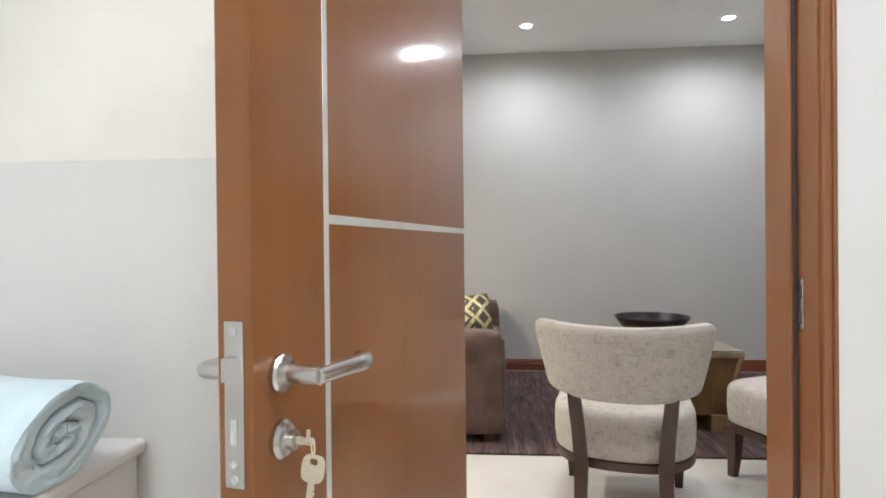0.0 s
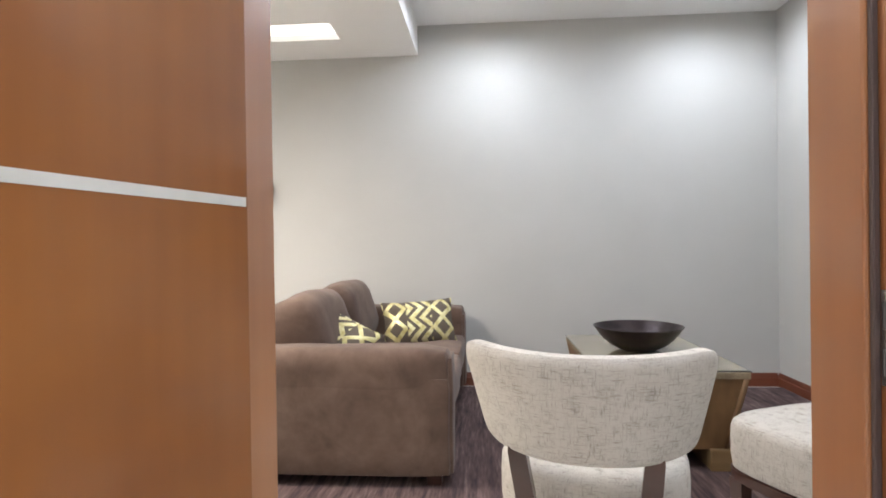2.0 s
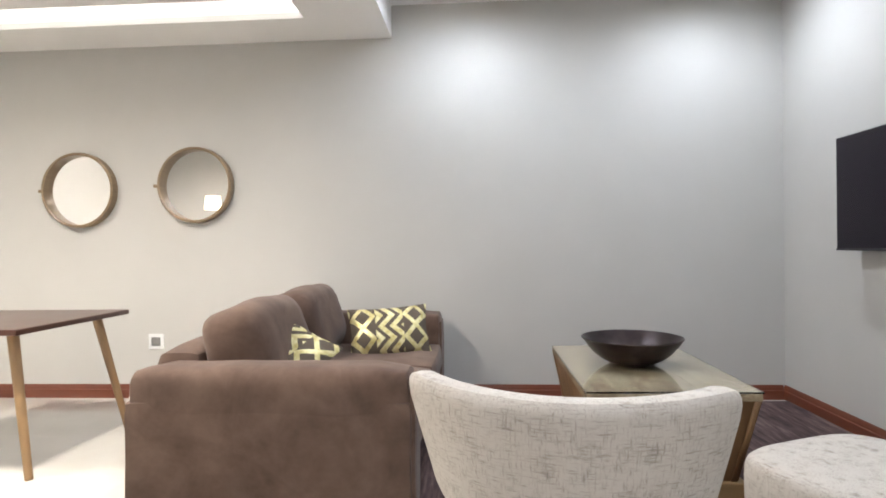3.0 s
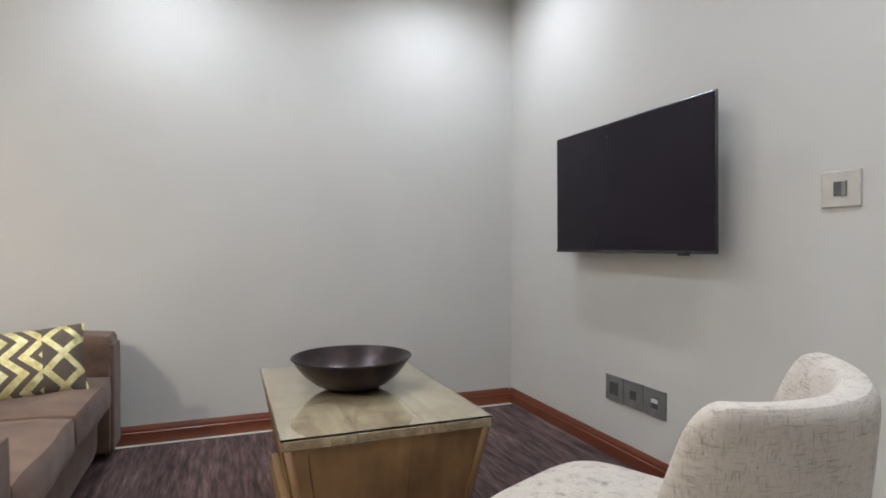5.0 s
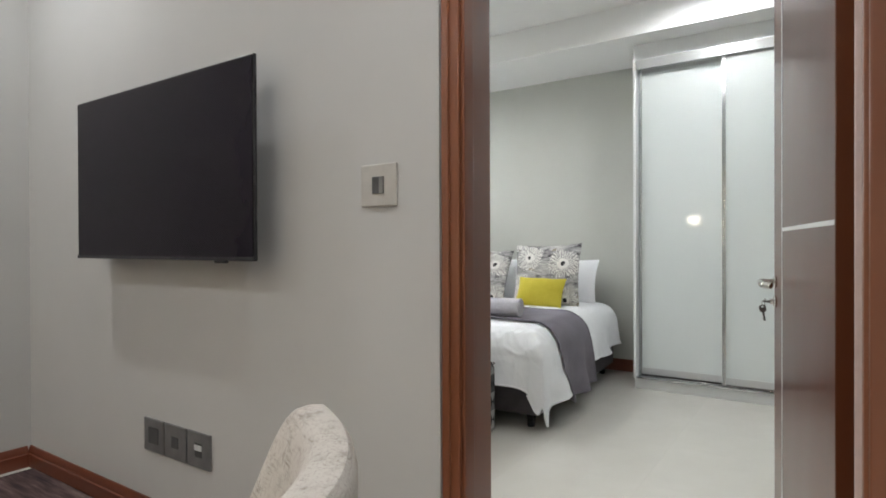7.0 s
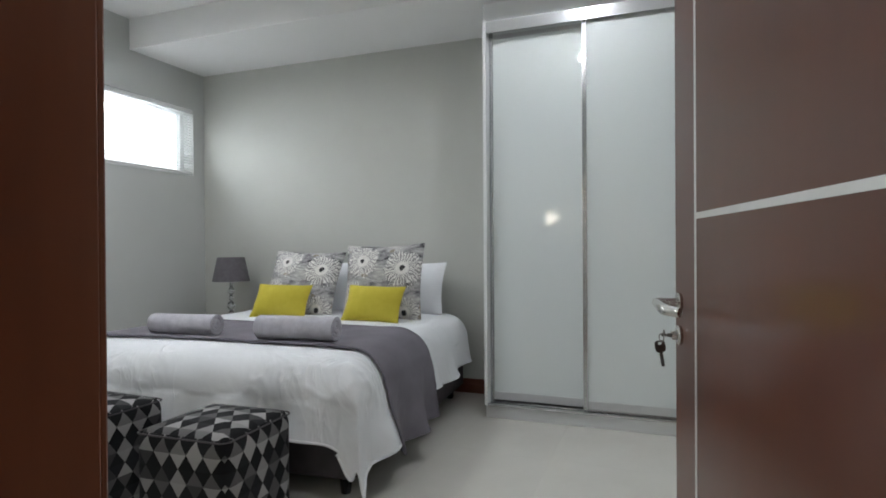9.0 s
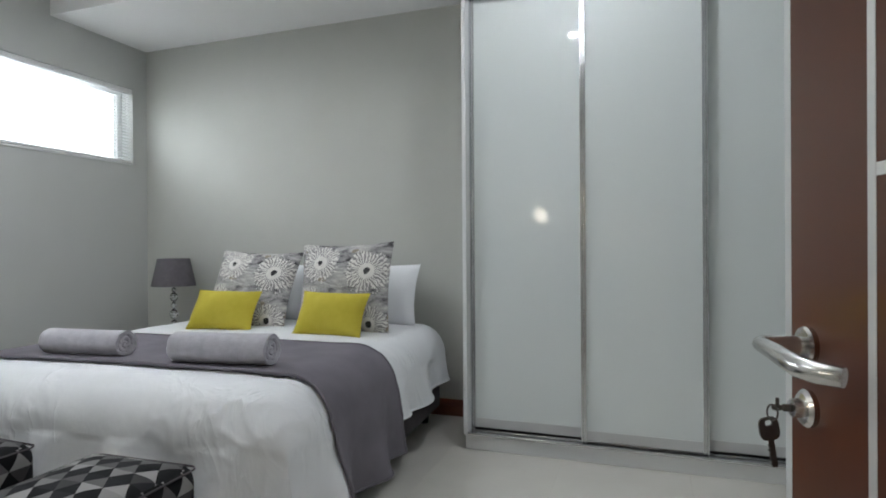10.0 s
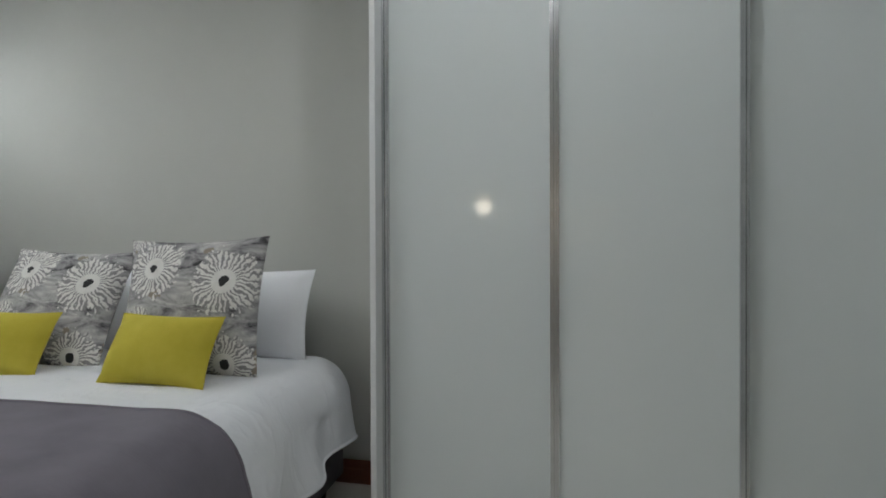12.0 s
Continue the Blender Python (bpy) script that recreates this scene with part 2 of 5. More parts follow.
def bm_prism(poly, z0, z1, bev=0.0):
    bm = bm_rings([[(x, y, z) for x, y in poly] for z in (z0, z1)])
    if bev > 0:
        bmesh.ops.bevel(bm, geom=bm.edges[:], offset=bev, segments=2, profile=0.5, affect="EDGES")
    return bm


def moved(bm, m):
    bmesh.ops.transform(bm, matrix=m, verts=bm.verts[:])
    return bm


def mesh_of(name, bm, material, smooth=35):
    me = bpy.data.meshes.new(name)
    bm.to_mesh(me)
    bm.free()
    me.materials.append(material)
    if smooth:
        me.shade_smooth()
        me.set_sharp_from_angle(angle=radians(smooth))
        areas = sorted(p.area for p in me.polygons)
        limit = 8 * areas[len(areas) // 2]
        for p in me.polygons:
            if p.area > limit or (len(areas) < 60 and p.area > 0.1 * sum(areas)):
                p.use_smooth = False
    return me


def part(name, bm, material, parent=None, label="", smooth=35):
    ob = new(name, mesh_of(name, bm, material, smooth))
    if parent is not None:
        ob.parent = parent
    return tagged(ob, label)


def thing(name, label, category, at=None, group=""):
    ob = new(name)
    ob.empty_display_size = 0.1
    if at is not None:
        ob.matrix_basis = at
    return tagged(ob, label, category, group)


def structure(name, bm, material, label, category, smooth=0):
    return tagged(part(name, bm, material, None, "", smooth), label, category, "", "structure")


def bm_cushion(w, h, d, n=18, pinch=0.06, sag=0.0):
    """A stuffed cushion in the xz plane, base at z 0, centred on x and y."""
    bm = bmesh.new()
    grid = {}
    for side in (-1, 1):
        for i in range(n + 1):
            for j in range(n + 1):
                u, v = 2 * i / n - 1, 2 * j / n - 1
                t = max(0.0, (1 - abs(u) ** 2.6) * (1 - abs(v) ** 2.6)) ** 0.55
                if side == 1 and t == 0:
                    grid[side, i, j] = grid[-1, i, j]
                    continue
                x = u * w / 2 * (1 - pinch * (1 - v * v) * abs(u) ** 3)
                z = v * h / 2 * (1 - pinch * (1 - u * u) * abs(v) ** 3) + h / 2
                wob = 0.02 * noise.noise((x * 6, z * 6, side * 3.1 + w * 11)) * t
                grid[side, i, j] = bm.verts.new((x, side * (d / 2 * t) + wob - sag * (1 - v) * 0.5, z))
        for i in range(n):
            for j in range(n):
                q = [grid[side, i, j], grid[side, i + 1, j], grid[side, i + 1, j + 1], grid[side, i, j + 1]]
                bm.faces.new(q if side == -1 else q[::-1])
    bmesh.ops.recalc_face_normals(bm, faces=bm.faces[:])
    return bm


# ---- structure ----
WX0, WX1 = 2.62, 2.855      # wall with the television
YF = 5.375                  # far wall of the lounge
DY0, DY1 = 1.43, 1.645      # bathroom wall
LX0 = -4.2                  # far end of the lounge
BX1, BY1 = 6.476, 6.064     # bedroom headboard wall and window wall
DOOR_TOP = 2.06


def walls(name, boxes, material, label):
    return structure(name, bm_join(*[bm_box(a, b) for a, b in boxes]), material, label, "wall")


# lounge
walls("wall_north", [((LX0 - 0.2, YF, -0.1), (WX0, YF + 0.2, CEIL))], PAINT, "smooth greige painted wall behind the sofa")
walls("wall_television", [((WX0, 2.835, -0.1), ((WX0 + WX1) / 2, YF + 0.2, CEIL)), ((WX0, DY1, -0.1), ((WX0 + WX1) / 2, 1.908, CEIL)),
      ((WX0, 1.908, DOOR_TOP + 0.04), ((WX0 + WX1) / 2, 2.835, CEIL))], PAINT, "greige painted wall with a television and a doorway")
walls("wall_west", [((LX0 - 0.2, DY0, -0.1), (LX0, YF, CEIL))], PAINT, "plain greige painted end wall")
YM = (DY0 + DY1) / 2
walls("wall_south", [((LX0, YM, -0.1), (-0.045, DY1, CEIL)), ((0.88, YM, -0.1), (WX0, DY1, CEIL)), ((-0.045, YM, DOOR_TOP + 0.04), (0.88, DY1, CEIL))], PAINT, "greige painted wall with a doorway")
# bathroom
BTX0, BTX1, BTY0, TILE_Z = -1.6, 1.5, -1.5, 1.375
walls("wall_bathroom_upper", [((BTX0, DY0, TILE_Z), (-0.045, YM, 2.6)), ((-0.045, DY0, DOOR_TOP + 0.04), (0.88, YM, 2.6))], BATH_PAINT, "pale cream plaster above the bathroom tiles")
walls("wall_bathroom_door_side", [((0.88, DY0, -0.1), (BTX1, YM, 2.6))], WHITE_PAINT, "plain white wall beside the bathroom door")
walls("wall_bathroom_tiles", [((BTX0, DY0 - 0.008, -0.1), (-0.045, YM, TILE_Z - 0.002))], BATH_TILE, "glossy pale cream bathroom wall tiles")
walls("wall_bathroom_west", [((BTX0 - 0.15, BTY0 - 0.15, -0.1), (BTX0, YM, 2.6))], BATH_TILE, "pale glossy bathroom wall")
walls("wall_bathroom_east", [((BTX1, BTY0 - 0.15, -0.1), (BTX1 + 0.15, YM, 2.6))], BATH_TILE, "pale glossy bathroom wall")
walls("wall_bathroom_south", [((BTX0, BTY0 - 0.15, -0.1), (BTX1, BTY0, 2.6))], BATH_TILE, "pale glossy bathroom wall")
structure("ceiling_bathroom", bm_box((BTX0 - 0.15, BTY0 - 0.15, 2.6), (BTX1 + 0.15, YM, 2.75)), WHITE_PAINT, "white bathroom ceiling", "ceiling")
# bedroom
NIBX, NIBY = 4.6, 1.96
walls("wall_bedroom_door", [(((WX0 + WX1) / 2, 2.835, -0.1), (WX1, BY1 + 0.2, CEIL)), (((WX0 + WX1) / 2, 1.86, -0.1), (WX1, 1.908, CEIL)), (((WX0 + WX1) / 2, 1.908, DOOR_TOP + 0.04), (WX1, 2.835, CEIL))], BED_PAINT, "sage grey bedroom wall with a doorway")
WIN = (4.93, 6.345, 1.765, 2.345)
walls("wall_window", [((WX1, BY1, -0.1), (WIN[0], BY1 + 0.2, CEIL)), ((WIN[1], BY1, -0.1), (BX1 + 0.2, BY1 + 0.2, CEIL)), ((WIN[0], BY1, -0.1), (WIN[1], BY1 + 0.2, WIN[2])), ((WIN[0], BY1, WIN[3]), (WIN[1], BY1 + 0.2, CEIL))], COOL_WALL, "cool light grey bedroom wall with a high narrow window")
walls("wall_headboard", [((BX1, 1.2, -0.1), (BX1 + 0.2, BY1, CEIL))], BED_PAINT, "sage grey bedroom wall behind the bed")
walls("wall_bedroom_south", [((WX1, NIBY - 0.15, -0.1), (3.3, NIBY - 0.055, CEIL)), ((3.3, NIBY - 0.15, -0.1), (NIBX, NIBY, CEIL))], COOL_WALL, "light grey bedroom wall beside the open door")
walls("wall_wardrobe_niche", [((NIBX - 0.15, 1.4, -0.1), (NIBX, NIBY - 0.15, CEIL)), ((NIBX - 0.15, 1.25, -0.1), (BX1, 1.4, CEIL))], COOL_WALL, "light grey wall around the wardrobe niche")
structure("ceiling_bedroom", bm_box((WX1, 1.2, CEIL), (BX1 + 0.2, BY1 + 0.2, CEIL + 0.15)), WHITE_PAINT, "white bedroom ceiling", "ceiling")
structure("ceiling_bulkhead_bedroom", bm_box((5.69, 1.4, SOFFIT), (BX1, BY1, CEIL), 0.004), WHITE_PAINT, "white dropped bulkhead over the headboard wall", "ceiling")
# lounge ceilings: main, and the dropped part with a light slot
structure("ceiling_lounge", bm_box((LX0 - 0.2, YM, CEIL), ((WX0 + WX1) / 2, YF + 0.2, CEIL + 0.15)), WHITE_PAINT, "white lounge ceiling with downlights", "ceiling")
SX, S0, S1 = -0.705, 4.64, 4.95
structure("ceiling_bulkhead_lounge", bm_join(bm_box((LX0, S1, SOFFIT), (-0.175, YF, CEIL)), bm_box((LX0, DY1, SOFFIT), (-0.175, S0, CEIL)), bm_box((SX, S0, SOFFIT), (-0.175, S1, CEIL)), bm_box((LX0, S0, SOFFIT + 0.05), (SX, S1, CEIL))), WHITE_PAINT, "white dropped ceiling with a recessed light slot", "ceiling")
# floors
structure("floor", bm_join(bm_box((LX0 - 0.2, YM, -0.2), (WX0 + 0.1, YF + 0.2, -0.006)), bm_box((BTX0 - 0.15, BTY0 - 0.15, -0.2), (BTX1 + 0.15, YM, -0.006)), bm_box((WX0 + 0.1, 1.2, -0.2), (BX1 + 0.2, BY1 + 0.2, -0.006))), GROUT, "pale grout bed under the floor tiles", "floor")

# ---- light fittings ----
def downlight(x, y, z, strength):
    ob = thing("ceiling_downlight", "round recessed white ceiling downlight, switched on", "downlight", pose(x, y, z), "ceiling downlights")
    part("trim_ring", bm_lathe([(0.044, -0.002), (0.046, -0.007), (0.056, -0.006), (0.058, 0.0)], 28, caps=False), WHITE_PAINT, ob)
    part("lens", bm_lathe([(0.0005, -0.0095), (0.018, -0.009), (0.034, -0.007), (0.0445, -0.003)], 28, caps=False), glow("lit_downlight_lens", (1, 0.98, 0.96), strength), ob, "glowing white lens")
    return ob


for x, y in LIVING_SPOTS + BED_SPOTS:
    downlight(x, y, CEIL, 40)
# fittings for the added dining fill
for x, y in DINING_FILL_SPOTS:
    downlight(x, y, SOFFIT, 40)
for x, y in BATH_SPOTS:
    downlight(x, y, 2.6, 40)

# ---- patterned fabrics ----
def linen():
    m, nt, bs = nodes_of("oatmeal_linen_weave")
    a = noise_tex(nt, coords(nt, (30, 30, 230)), 1.0, 5, 0.65)
    b = noise_tex(nt, coords(nt, (230, 230, 30)), 1.0, 5, 0.65)
    big = noise_tex(nt, coords(nt), 6.0, 4)
    mott = noise_tex(nt, coords(nt), 22.0, 4, 0.65)
    thread = math_node(nt, "MULTIPLY_ADD", mott, 0.34, math_node(nt, "ADD", math_node(nt, "MAXIMUM", a, b), -0.17))
    col = ramp(nt, thread, (0.47, (0.53, 0.495, 0.45)), (0.56, (0.465, 0.43, 0.385)), (0.63, (0.36, 0.32, 0.28)), (0.72, (0.19, 0.16, 0.14)))
    col = mix(nt, col, ramp(nt, big, (0.35, (0.455, 0.42, 0.37)), (0.65, (0.52, 0.49, 0.445))), 0.25)
    nt.links.new(col, bs.inputs["Base Color"])
    bs.inputs["Roughness"].default_value = 0.95
    bump(nt, bs, thread, 0.35)
    return m


def suede():
    m, nt, bs = nodes_of("brown_suede")
    v = coords(nt)
    big = noise_tex(nt, v, 3.2, 4, 0.6, 0.8)
    mid = noise_tex(nt, v, 9.0, 4, 0.6)
    fine = noise_tex(nt, v, 260.0, 2)
    s = math_node(nt, "MULTIPLY_ADD", mid, 0.4, math_node(nt, "MULTIPLY", big, 0.6))
    nt.links.new(ramp(nt, s, (0.36, (0.074, 0.041, 0.027)), (0.62, (0.145, 0.092, 0.066))), bs.inputs["Base Color"])
    bs.inputs["Roughness"].default_value = 0.9
    bs.inputs["Sheen Weight"].default_value, bs.inputs["Sheen Roughness"].default_value = 0.12, 0.5
    bump(nt, bs, fine, 0.25)
    return m


def rug_weave():
    m, nt, bs = nodes_of("aubergine_striped_rug")
    a = noise_tex(nt, coords(nt, (23, 2.0, 1)), 1.0, 5, 0.65)
    b = noise_tex(nt, coords(nt, (64, 7, 1)), 1.0, 3)
    s = math_node(nt, "MULTIPLY_ADD", b, 0.4, math_node(nt, "MULTIPLY", a, 0.6))
    col = ramp(nt, s, (0.36, (0.021, 0.012, 0.015)), (0.48, (0.064, 0.037, 0.037)), (0.56, (0.103, 0.066, 0.061)), (0.68, (0.185, 0.133, 0.116)))
    nt.links.new(col, bs.inputs["Base Color"])
    bs.inputs["Roughness"].default_value = 1.0
    bump(nt, bs, s, 0.8, 0.006)
    return m


def split(nt, vec):
    s = nd(nt, "SeparateXYZ")
    nt.links.new(vec, s.inputs[0])
    return s.outputs


def chevron():
    """Gold zigzags and stepped diamonds on taupe, in the cushion's own xz plane."""
    m, nt, bs = nodes_of("gold_chevron_on_taupe")
    x, _, z = split(nt, coords(nt))
    z = math_node(nt, "SUBTRACT", z, 0.21)
    tri = math_node(nt, "PINGPONG", math_node(nt, "ADD", z, 10.0), 0.075)
    zig = math_node(nt, "FRACT", math_node(nt, "MULTIPLY", math_node(nt, "ADD", math_node(nt, "ADD", x, 10.0), tri), 13.5))
    zig = math_node(nt, "LESS_THAN", zig, 0.56)
    side = math_node(nt, "ABSOLUTE", math_node(nt, "SUBTRACT", math_node(nt, "ABSOLUTE", x), 0.165))
    lozenge = math_node(nt, "ADD", side, math_node(nt, "MULTIPLY", tri, 0.9))
    ringed = math_node(nt, "MULTIPLY", math_node(nt, "GREATER_THAN", lozenge, 0.048), math_node(nt, "LESS_THAN", lozenge, 0.084))
    outer = math_node(nt, "LESS_THAN", side, 0.078)
    gold = math_node(nt, "ADD", math_node(nt, "MULTIPLY", ringed, outer), math_node(nt, "MULTIPLY", zig, math_node(nt, "SUBTRACT", 1.0, outer)))
    wear = noise_tex(nt, coords(nt), 25.0, 4)
    gcol = ramp(nt, wear, (0.3, (0.42, 0.34, 0.10)), (0.65, (0.72, 0.68, 0.40)))
    nt.links.new(mix(nt, (0.095, 0.075, 0.055), gcol, gold), bs.inputs["Base Color"])
    nt.links.new(math_node(nt, "MULTIPLY_ADD", gold, -0.45, 0.85), bs.inputs["Roughness"])
    nt.links.new(math_node(nt, "MULTIPLY", gold, 0.55), bs.inputs["Metallic"])
    bump(nt, bs, noise_tex(nt, coords(nt), 300.0, 2), 0.3)
    return m


def floral():
    """White spoked flowers with dark hearts over grey and taupe brush strokes."""
    m, nt, bs = nodes_of("grey_floral_print")
    strokes = noise_tex(nt, coords(nt, (5.5, 5.5, 17)), 1.0, 5, 0.68, 0.9)
    patch = noise_tex(nt, coords(nt), 6.0, 3)
    base = ramp(nt, strokes, (0.36, (0.05, 0.048, 0.05)), (0.43, (0.20, 0.195, 0.20)), (0.52, (0.36, 0.35, 0.345)), (0.68, (0.60, 0.585, 0.56)))
    base = mix(nt, base, (0.27, 0.23, 0.18), math_node(nt, "GREATER_THAN", patch, 0.60))
    x, _, z = split(nt, coords(nt))
    wob = noise_tex(nt, coords(nt), 28.0, 3)
    col = base
    for fx, fz, fr in ((-0.14, 0.41, 0.118), (0.16, 0.355, 0.132), (0.18, 0.05, 0.112), (-0.19, 0.13, 0.125), (-0.26, 0.56, 0.08)):
        dx, dz = math_node(nt, "SUBTRACT", x, fx), math_node(nt, "SUBTRACT", z, fz)
        r = math_node(nt, "SQRT", math_node(nt, "MULTIPLY_ADD", dx, dx, math_node(nt, "MULTIPLY", dz, dz)))
        ang = math_node(nt, "ARCTAN2", dz, dx)
        spoke = math_node(nt, "GREATER_THAN", math_node(nt, "SINE", math_node(nt, "MULTIPLY_ADD", wob, 19.0, math_node(nt, "MULTIPLY", ang, 29.0))), -0.2)
        edge = math_node(nt, "MULTIPLY_ADD", noise_tex(nt, coords(nt), 45.0, 3), 0.13, fr - 0.072)
        inside = math_node(nt, "LESS_THAN", r, edge)
        core = math_node(nt, "LESS_THAN", r, fr * 0.36)
        petals = mix(nt, (0.26, 0.25, 0.25), mix(nt, (0.80, 0.79, 0.76), (0.52, 0.49, 0.44), math_node(nt, "MULTIPLY", wob, 0.7)), math_node(nt, "MAXIMUM", spoke, core))
        col = mix(nt, col, petals, inside)
        col = mix(nt, col, (0.03, 0.03, 0.03), math_node(nt, "LESS_THAN", math_node(nt, "MULTIPLY_ADD", wob, 0.03, r), fr * 0.14 + 0.016))
    nt.links.new(col, bs.inputs["Base Color"])
    bs.inputs["Roughness"].default_value = 0.9
    bump(nt, bs, noise_tex(nt, coords(nt), 400.0, 2), 0.25)
    return m


def harlequin():
    """Black, grey and white faceted diamonds."""
    m, nt, bs = nodes_of("black_white_facet_print")
    geo = nd(nt, "NewGeometry")
    nx, ny, nz = split(nt, geo.outputs["Normal"])
    x, y, z = split(nt, coords(nt))
    flat = math_node(nt, "GREATER_THAN", math_node(nt, "ABSOLUTE", nz), 0.7)
    side = math_node(nt, "GREATER_THAN", math_node(nt, "ABSOLUTE", nx), math_node(nt, "ABSOLUTE", ny))
    u = math_node(nt, "ADD", math_node(nt, "MULTIPLY", y, math_node(nt, "MAXIMUM", side, flat)), math_node(nt, "MULTIPLY", x, math_node(nt, "SUBTRACT", 1.0, math_node(nt, "MAXIMUM", side, flat))))
    v = math_node(nt, "ADD", math_node(nt, "MULTIPLY", x, flat), math_node(nt, "MULTIPLY", z, math_node(nt, "SUBTRACT", 1.0, flat)))
    p = math_node(nt, "MULTIPLY_ADD", u, 13.5, math_node(nt, "MULTIPLY", v, 9.5))
    q = math_node(nt, "MULTIPLY_ADD", u, 13.5, math_node(nt, "MULTIPLY", v, -9.5))
    fp, fq = math_node(nt, "FLOOR", p), math_node(nt, "FLOOR", q)
    par = math_node(nt, "PINGPONG", math_node(nt, "ADD", math_node(nt, "ADD", fp, fq), 100.0), 1.0)
    half = math_node(nt, "LESS_THAN", math_node(nt, "FRACT", p), math_node(nt, "FRACT", q))
    comb = nd(nt, "CombineXYZ")
    nt.links.new(fp, comb.inputs[0])
    nt.links.new(math_node(nt, "MULTIPLY_ADD", half, 0.37, fq), comb.inputs[1])
    wn_ = nd(nt, "TexWhiteNoise")
    nt.links.new(comb.outputs[0], wn_.inputs["Vector"])
    lightc = ramp(nt, wn_.outputs["Value"], (0.0, (0.045, 0.043, 0.045)), (0.45, (0.13, 0.127, 0.127)), (0.9, (0.33, 0.32, 0.315)))
    darkc = ramp(nt, wn_.outputs["Value"], (0.2, (0.010, 0.010, 0.011)), (0.9, (0.022, 0.022, 0.024)))
    nt.links.new(mix(nt, darkc, lightc, par), bs.inputs["Base Color"])
    bs.inputs["Roughness"].default_value, bs.inputs["Specular IOR Level"].default_value = 0.9, 0.2
    bump(nt, bs, noise_tex(nt, coords(nt), 300.0, 2), 0.3)
    return m


def throw_weave():
    m, nt, bs = nodes_of("grey_ribbed_throw")
    rib = noise_tex(nt, coords(nt, (160, 12, 12)), 1.0, 2)
    big = noise_tex(nt, coords(nt), 5.0, 4)
    nt.links.new(ramp(nt, big, (0.3, (0.142, 0.131, 0.153)), (0.7, (0.188, 0.174, 0.20))), bs.inputs["Base Color"])
    bs.inputs["Roughness"].default_value = 0.95
    bump(nt, bs, rib, 0.6)
    return m


LINEN, SUEDE, RUG, CHEVRON, FLORAL, HARLEQUIN, THROW = linen(), suede(), rug_weave(), chevron(), floral(), harlequin(), throw_weave()
RAW_WOOD = wood("weathered_pine_plank", (0.085, 0.040, 0.015), (0.33, 0.185, 0.075), 0.7, 0.6, 2, 0.0, 0.5, 0.13, (2.6, 2.4))
RAW_WOOD_X = wood("weathered_pine_plank_across", (0.12, 0.065, 0.025), (0.30, 0.19, 0.085), 1.4, 0.6, 0, 0.0)


def stained_top():
    m, nt, bs = nodes_of("stained_weathered_tabletop")
    grain = noise_tex(nt, coords(nt, (26, 1.6, 26)), 1.0, 5, 0.6)
    stain = noise_tex(nt, coords(nt, (1, 0.55, 1)), 5.5, 5, 0.65, 0.6)
    col = ramp(nt, grain, (0.25, (0.19, 0.145, 0.085)), (0.5, (0.27, 0.215, 0.135)), (0.75, (0.35, 0.29, 0.19)))
    col = mix(nt, col, (0.12, 0.072, 0.035), ramp(nt, stain, (0.46, (0.0, 0.0, 0.0)), (0.53, (0.7, 0.7, 0.7)), (0.60, (0.25, 0.25, 0.25))))
    nt.links.new(col, bs.inputs["Base Color"])
    bs.inputs["Roughness"].default_value = 0.6
    bump(nt, bs, grain, 0.25)
    return m


RAW_TOP = stained_top()
OAK = wood("light_oak", (0.22, 0.13, 0.06), (0.34, 0.22, 0.11), 1.4, 0.45, 2, 0.1)


# ---- door frames and doors ----


def door_frame(name, m, clear, depth, stop, steps, outs, backs, material, label, seal, bulbs=(0.009, 0.009)):
    """Frame in its own plane: x across the opening from 0 to clear, y through the wall from 0 (stop side) to depth.
    stop: how deep the door stop is; steps: how far the rebate steps back at each side; outs, backs: outer edges of the two architraves."""
    ob = tagged(thing(name, label, "door frame", m), kind="structure")
    top = DOOR_TOP
    for x0, s, step, out, back, bulb in ((0.0, -1, steps[0], outs[0], backs[0], bulbs[0]), (clear, 1, steps[1], outs[1], backs[1], bulbs[1])):
        def span(p, q):
            return sorted((x0 + s * p, x0 + s * q))
        a, b = span(0.0, step + 0.012)
        part("jamb", bm_box((a, 0.0, 0), (b, stop, top), 0.004), material, ob)
        a, b = span(step, step + 0.014)
        part("rebate", bm_box((a, stop, 0), (b, depth, top), 0.002), material, ob)
        a, b = span(step - bulb, step)
        part("seal", bm_box((a, stop + 0.0005, 0), (b, stop + 0.009, top), 0.002), seal, ob, "rubber door seal")
        a, b = span(0.008, out)
        part("architrave", bm_box((a, -0.014, 0), (b, 0.0, top + 0.06), 0.004), material, ob)
        a, b = span(out * 0.55, out - 0.006)
        part("architrave_bead", bm_box((a, -0.022, 0), (b, -0.013, top + 0.055), 0.004), material, ob)
        a, b = span(step + 0.004, back)
        part("architrave", bm_box((a, depth, 0), (b, depth + 0.014, top + 0.06), 0.004), material, ob)
        a, b = span(step + 0.004 + (back - step) * 0.5, back - 0.006)
        part("architrave_bead", bm_box((a, depth + 0.013, 0), (b, depth + 0.021, top + 0.055), 0.004), material, ob)
    part("head", bm_box((0.0, 0.0, top), (clear, depth, top + 0.045), 0.004), material, ob)
    return ob


SEAL = surf("dark_rubber_seal", (0.05, 0.03, 0.025), (0.07, 0.045, 0.04), 20, 0.6)
PALE_SEAL = surf("pale_pink_seal", (0.55, 0.44, 0.40), (0.62, 0.5, 0.46), 20, 0.6)


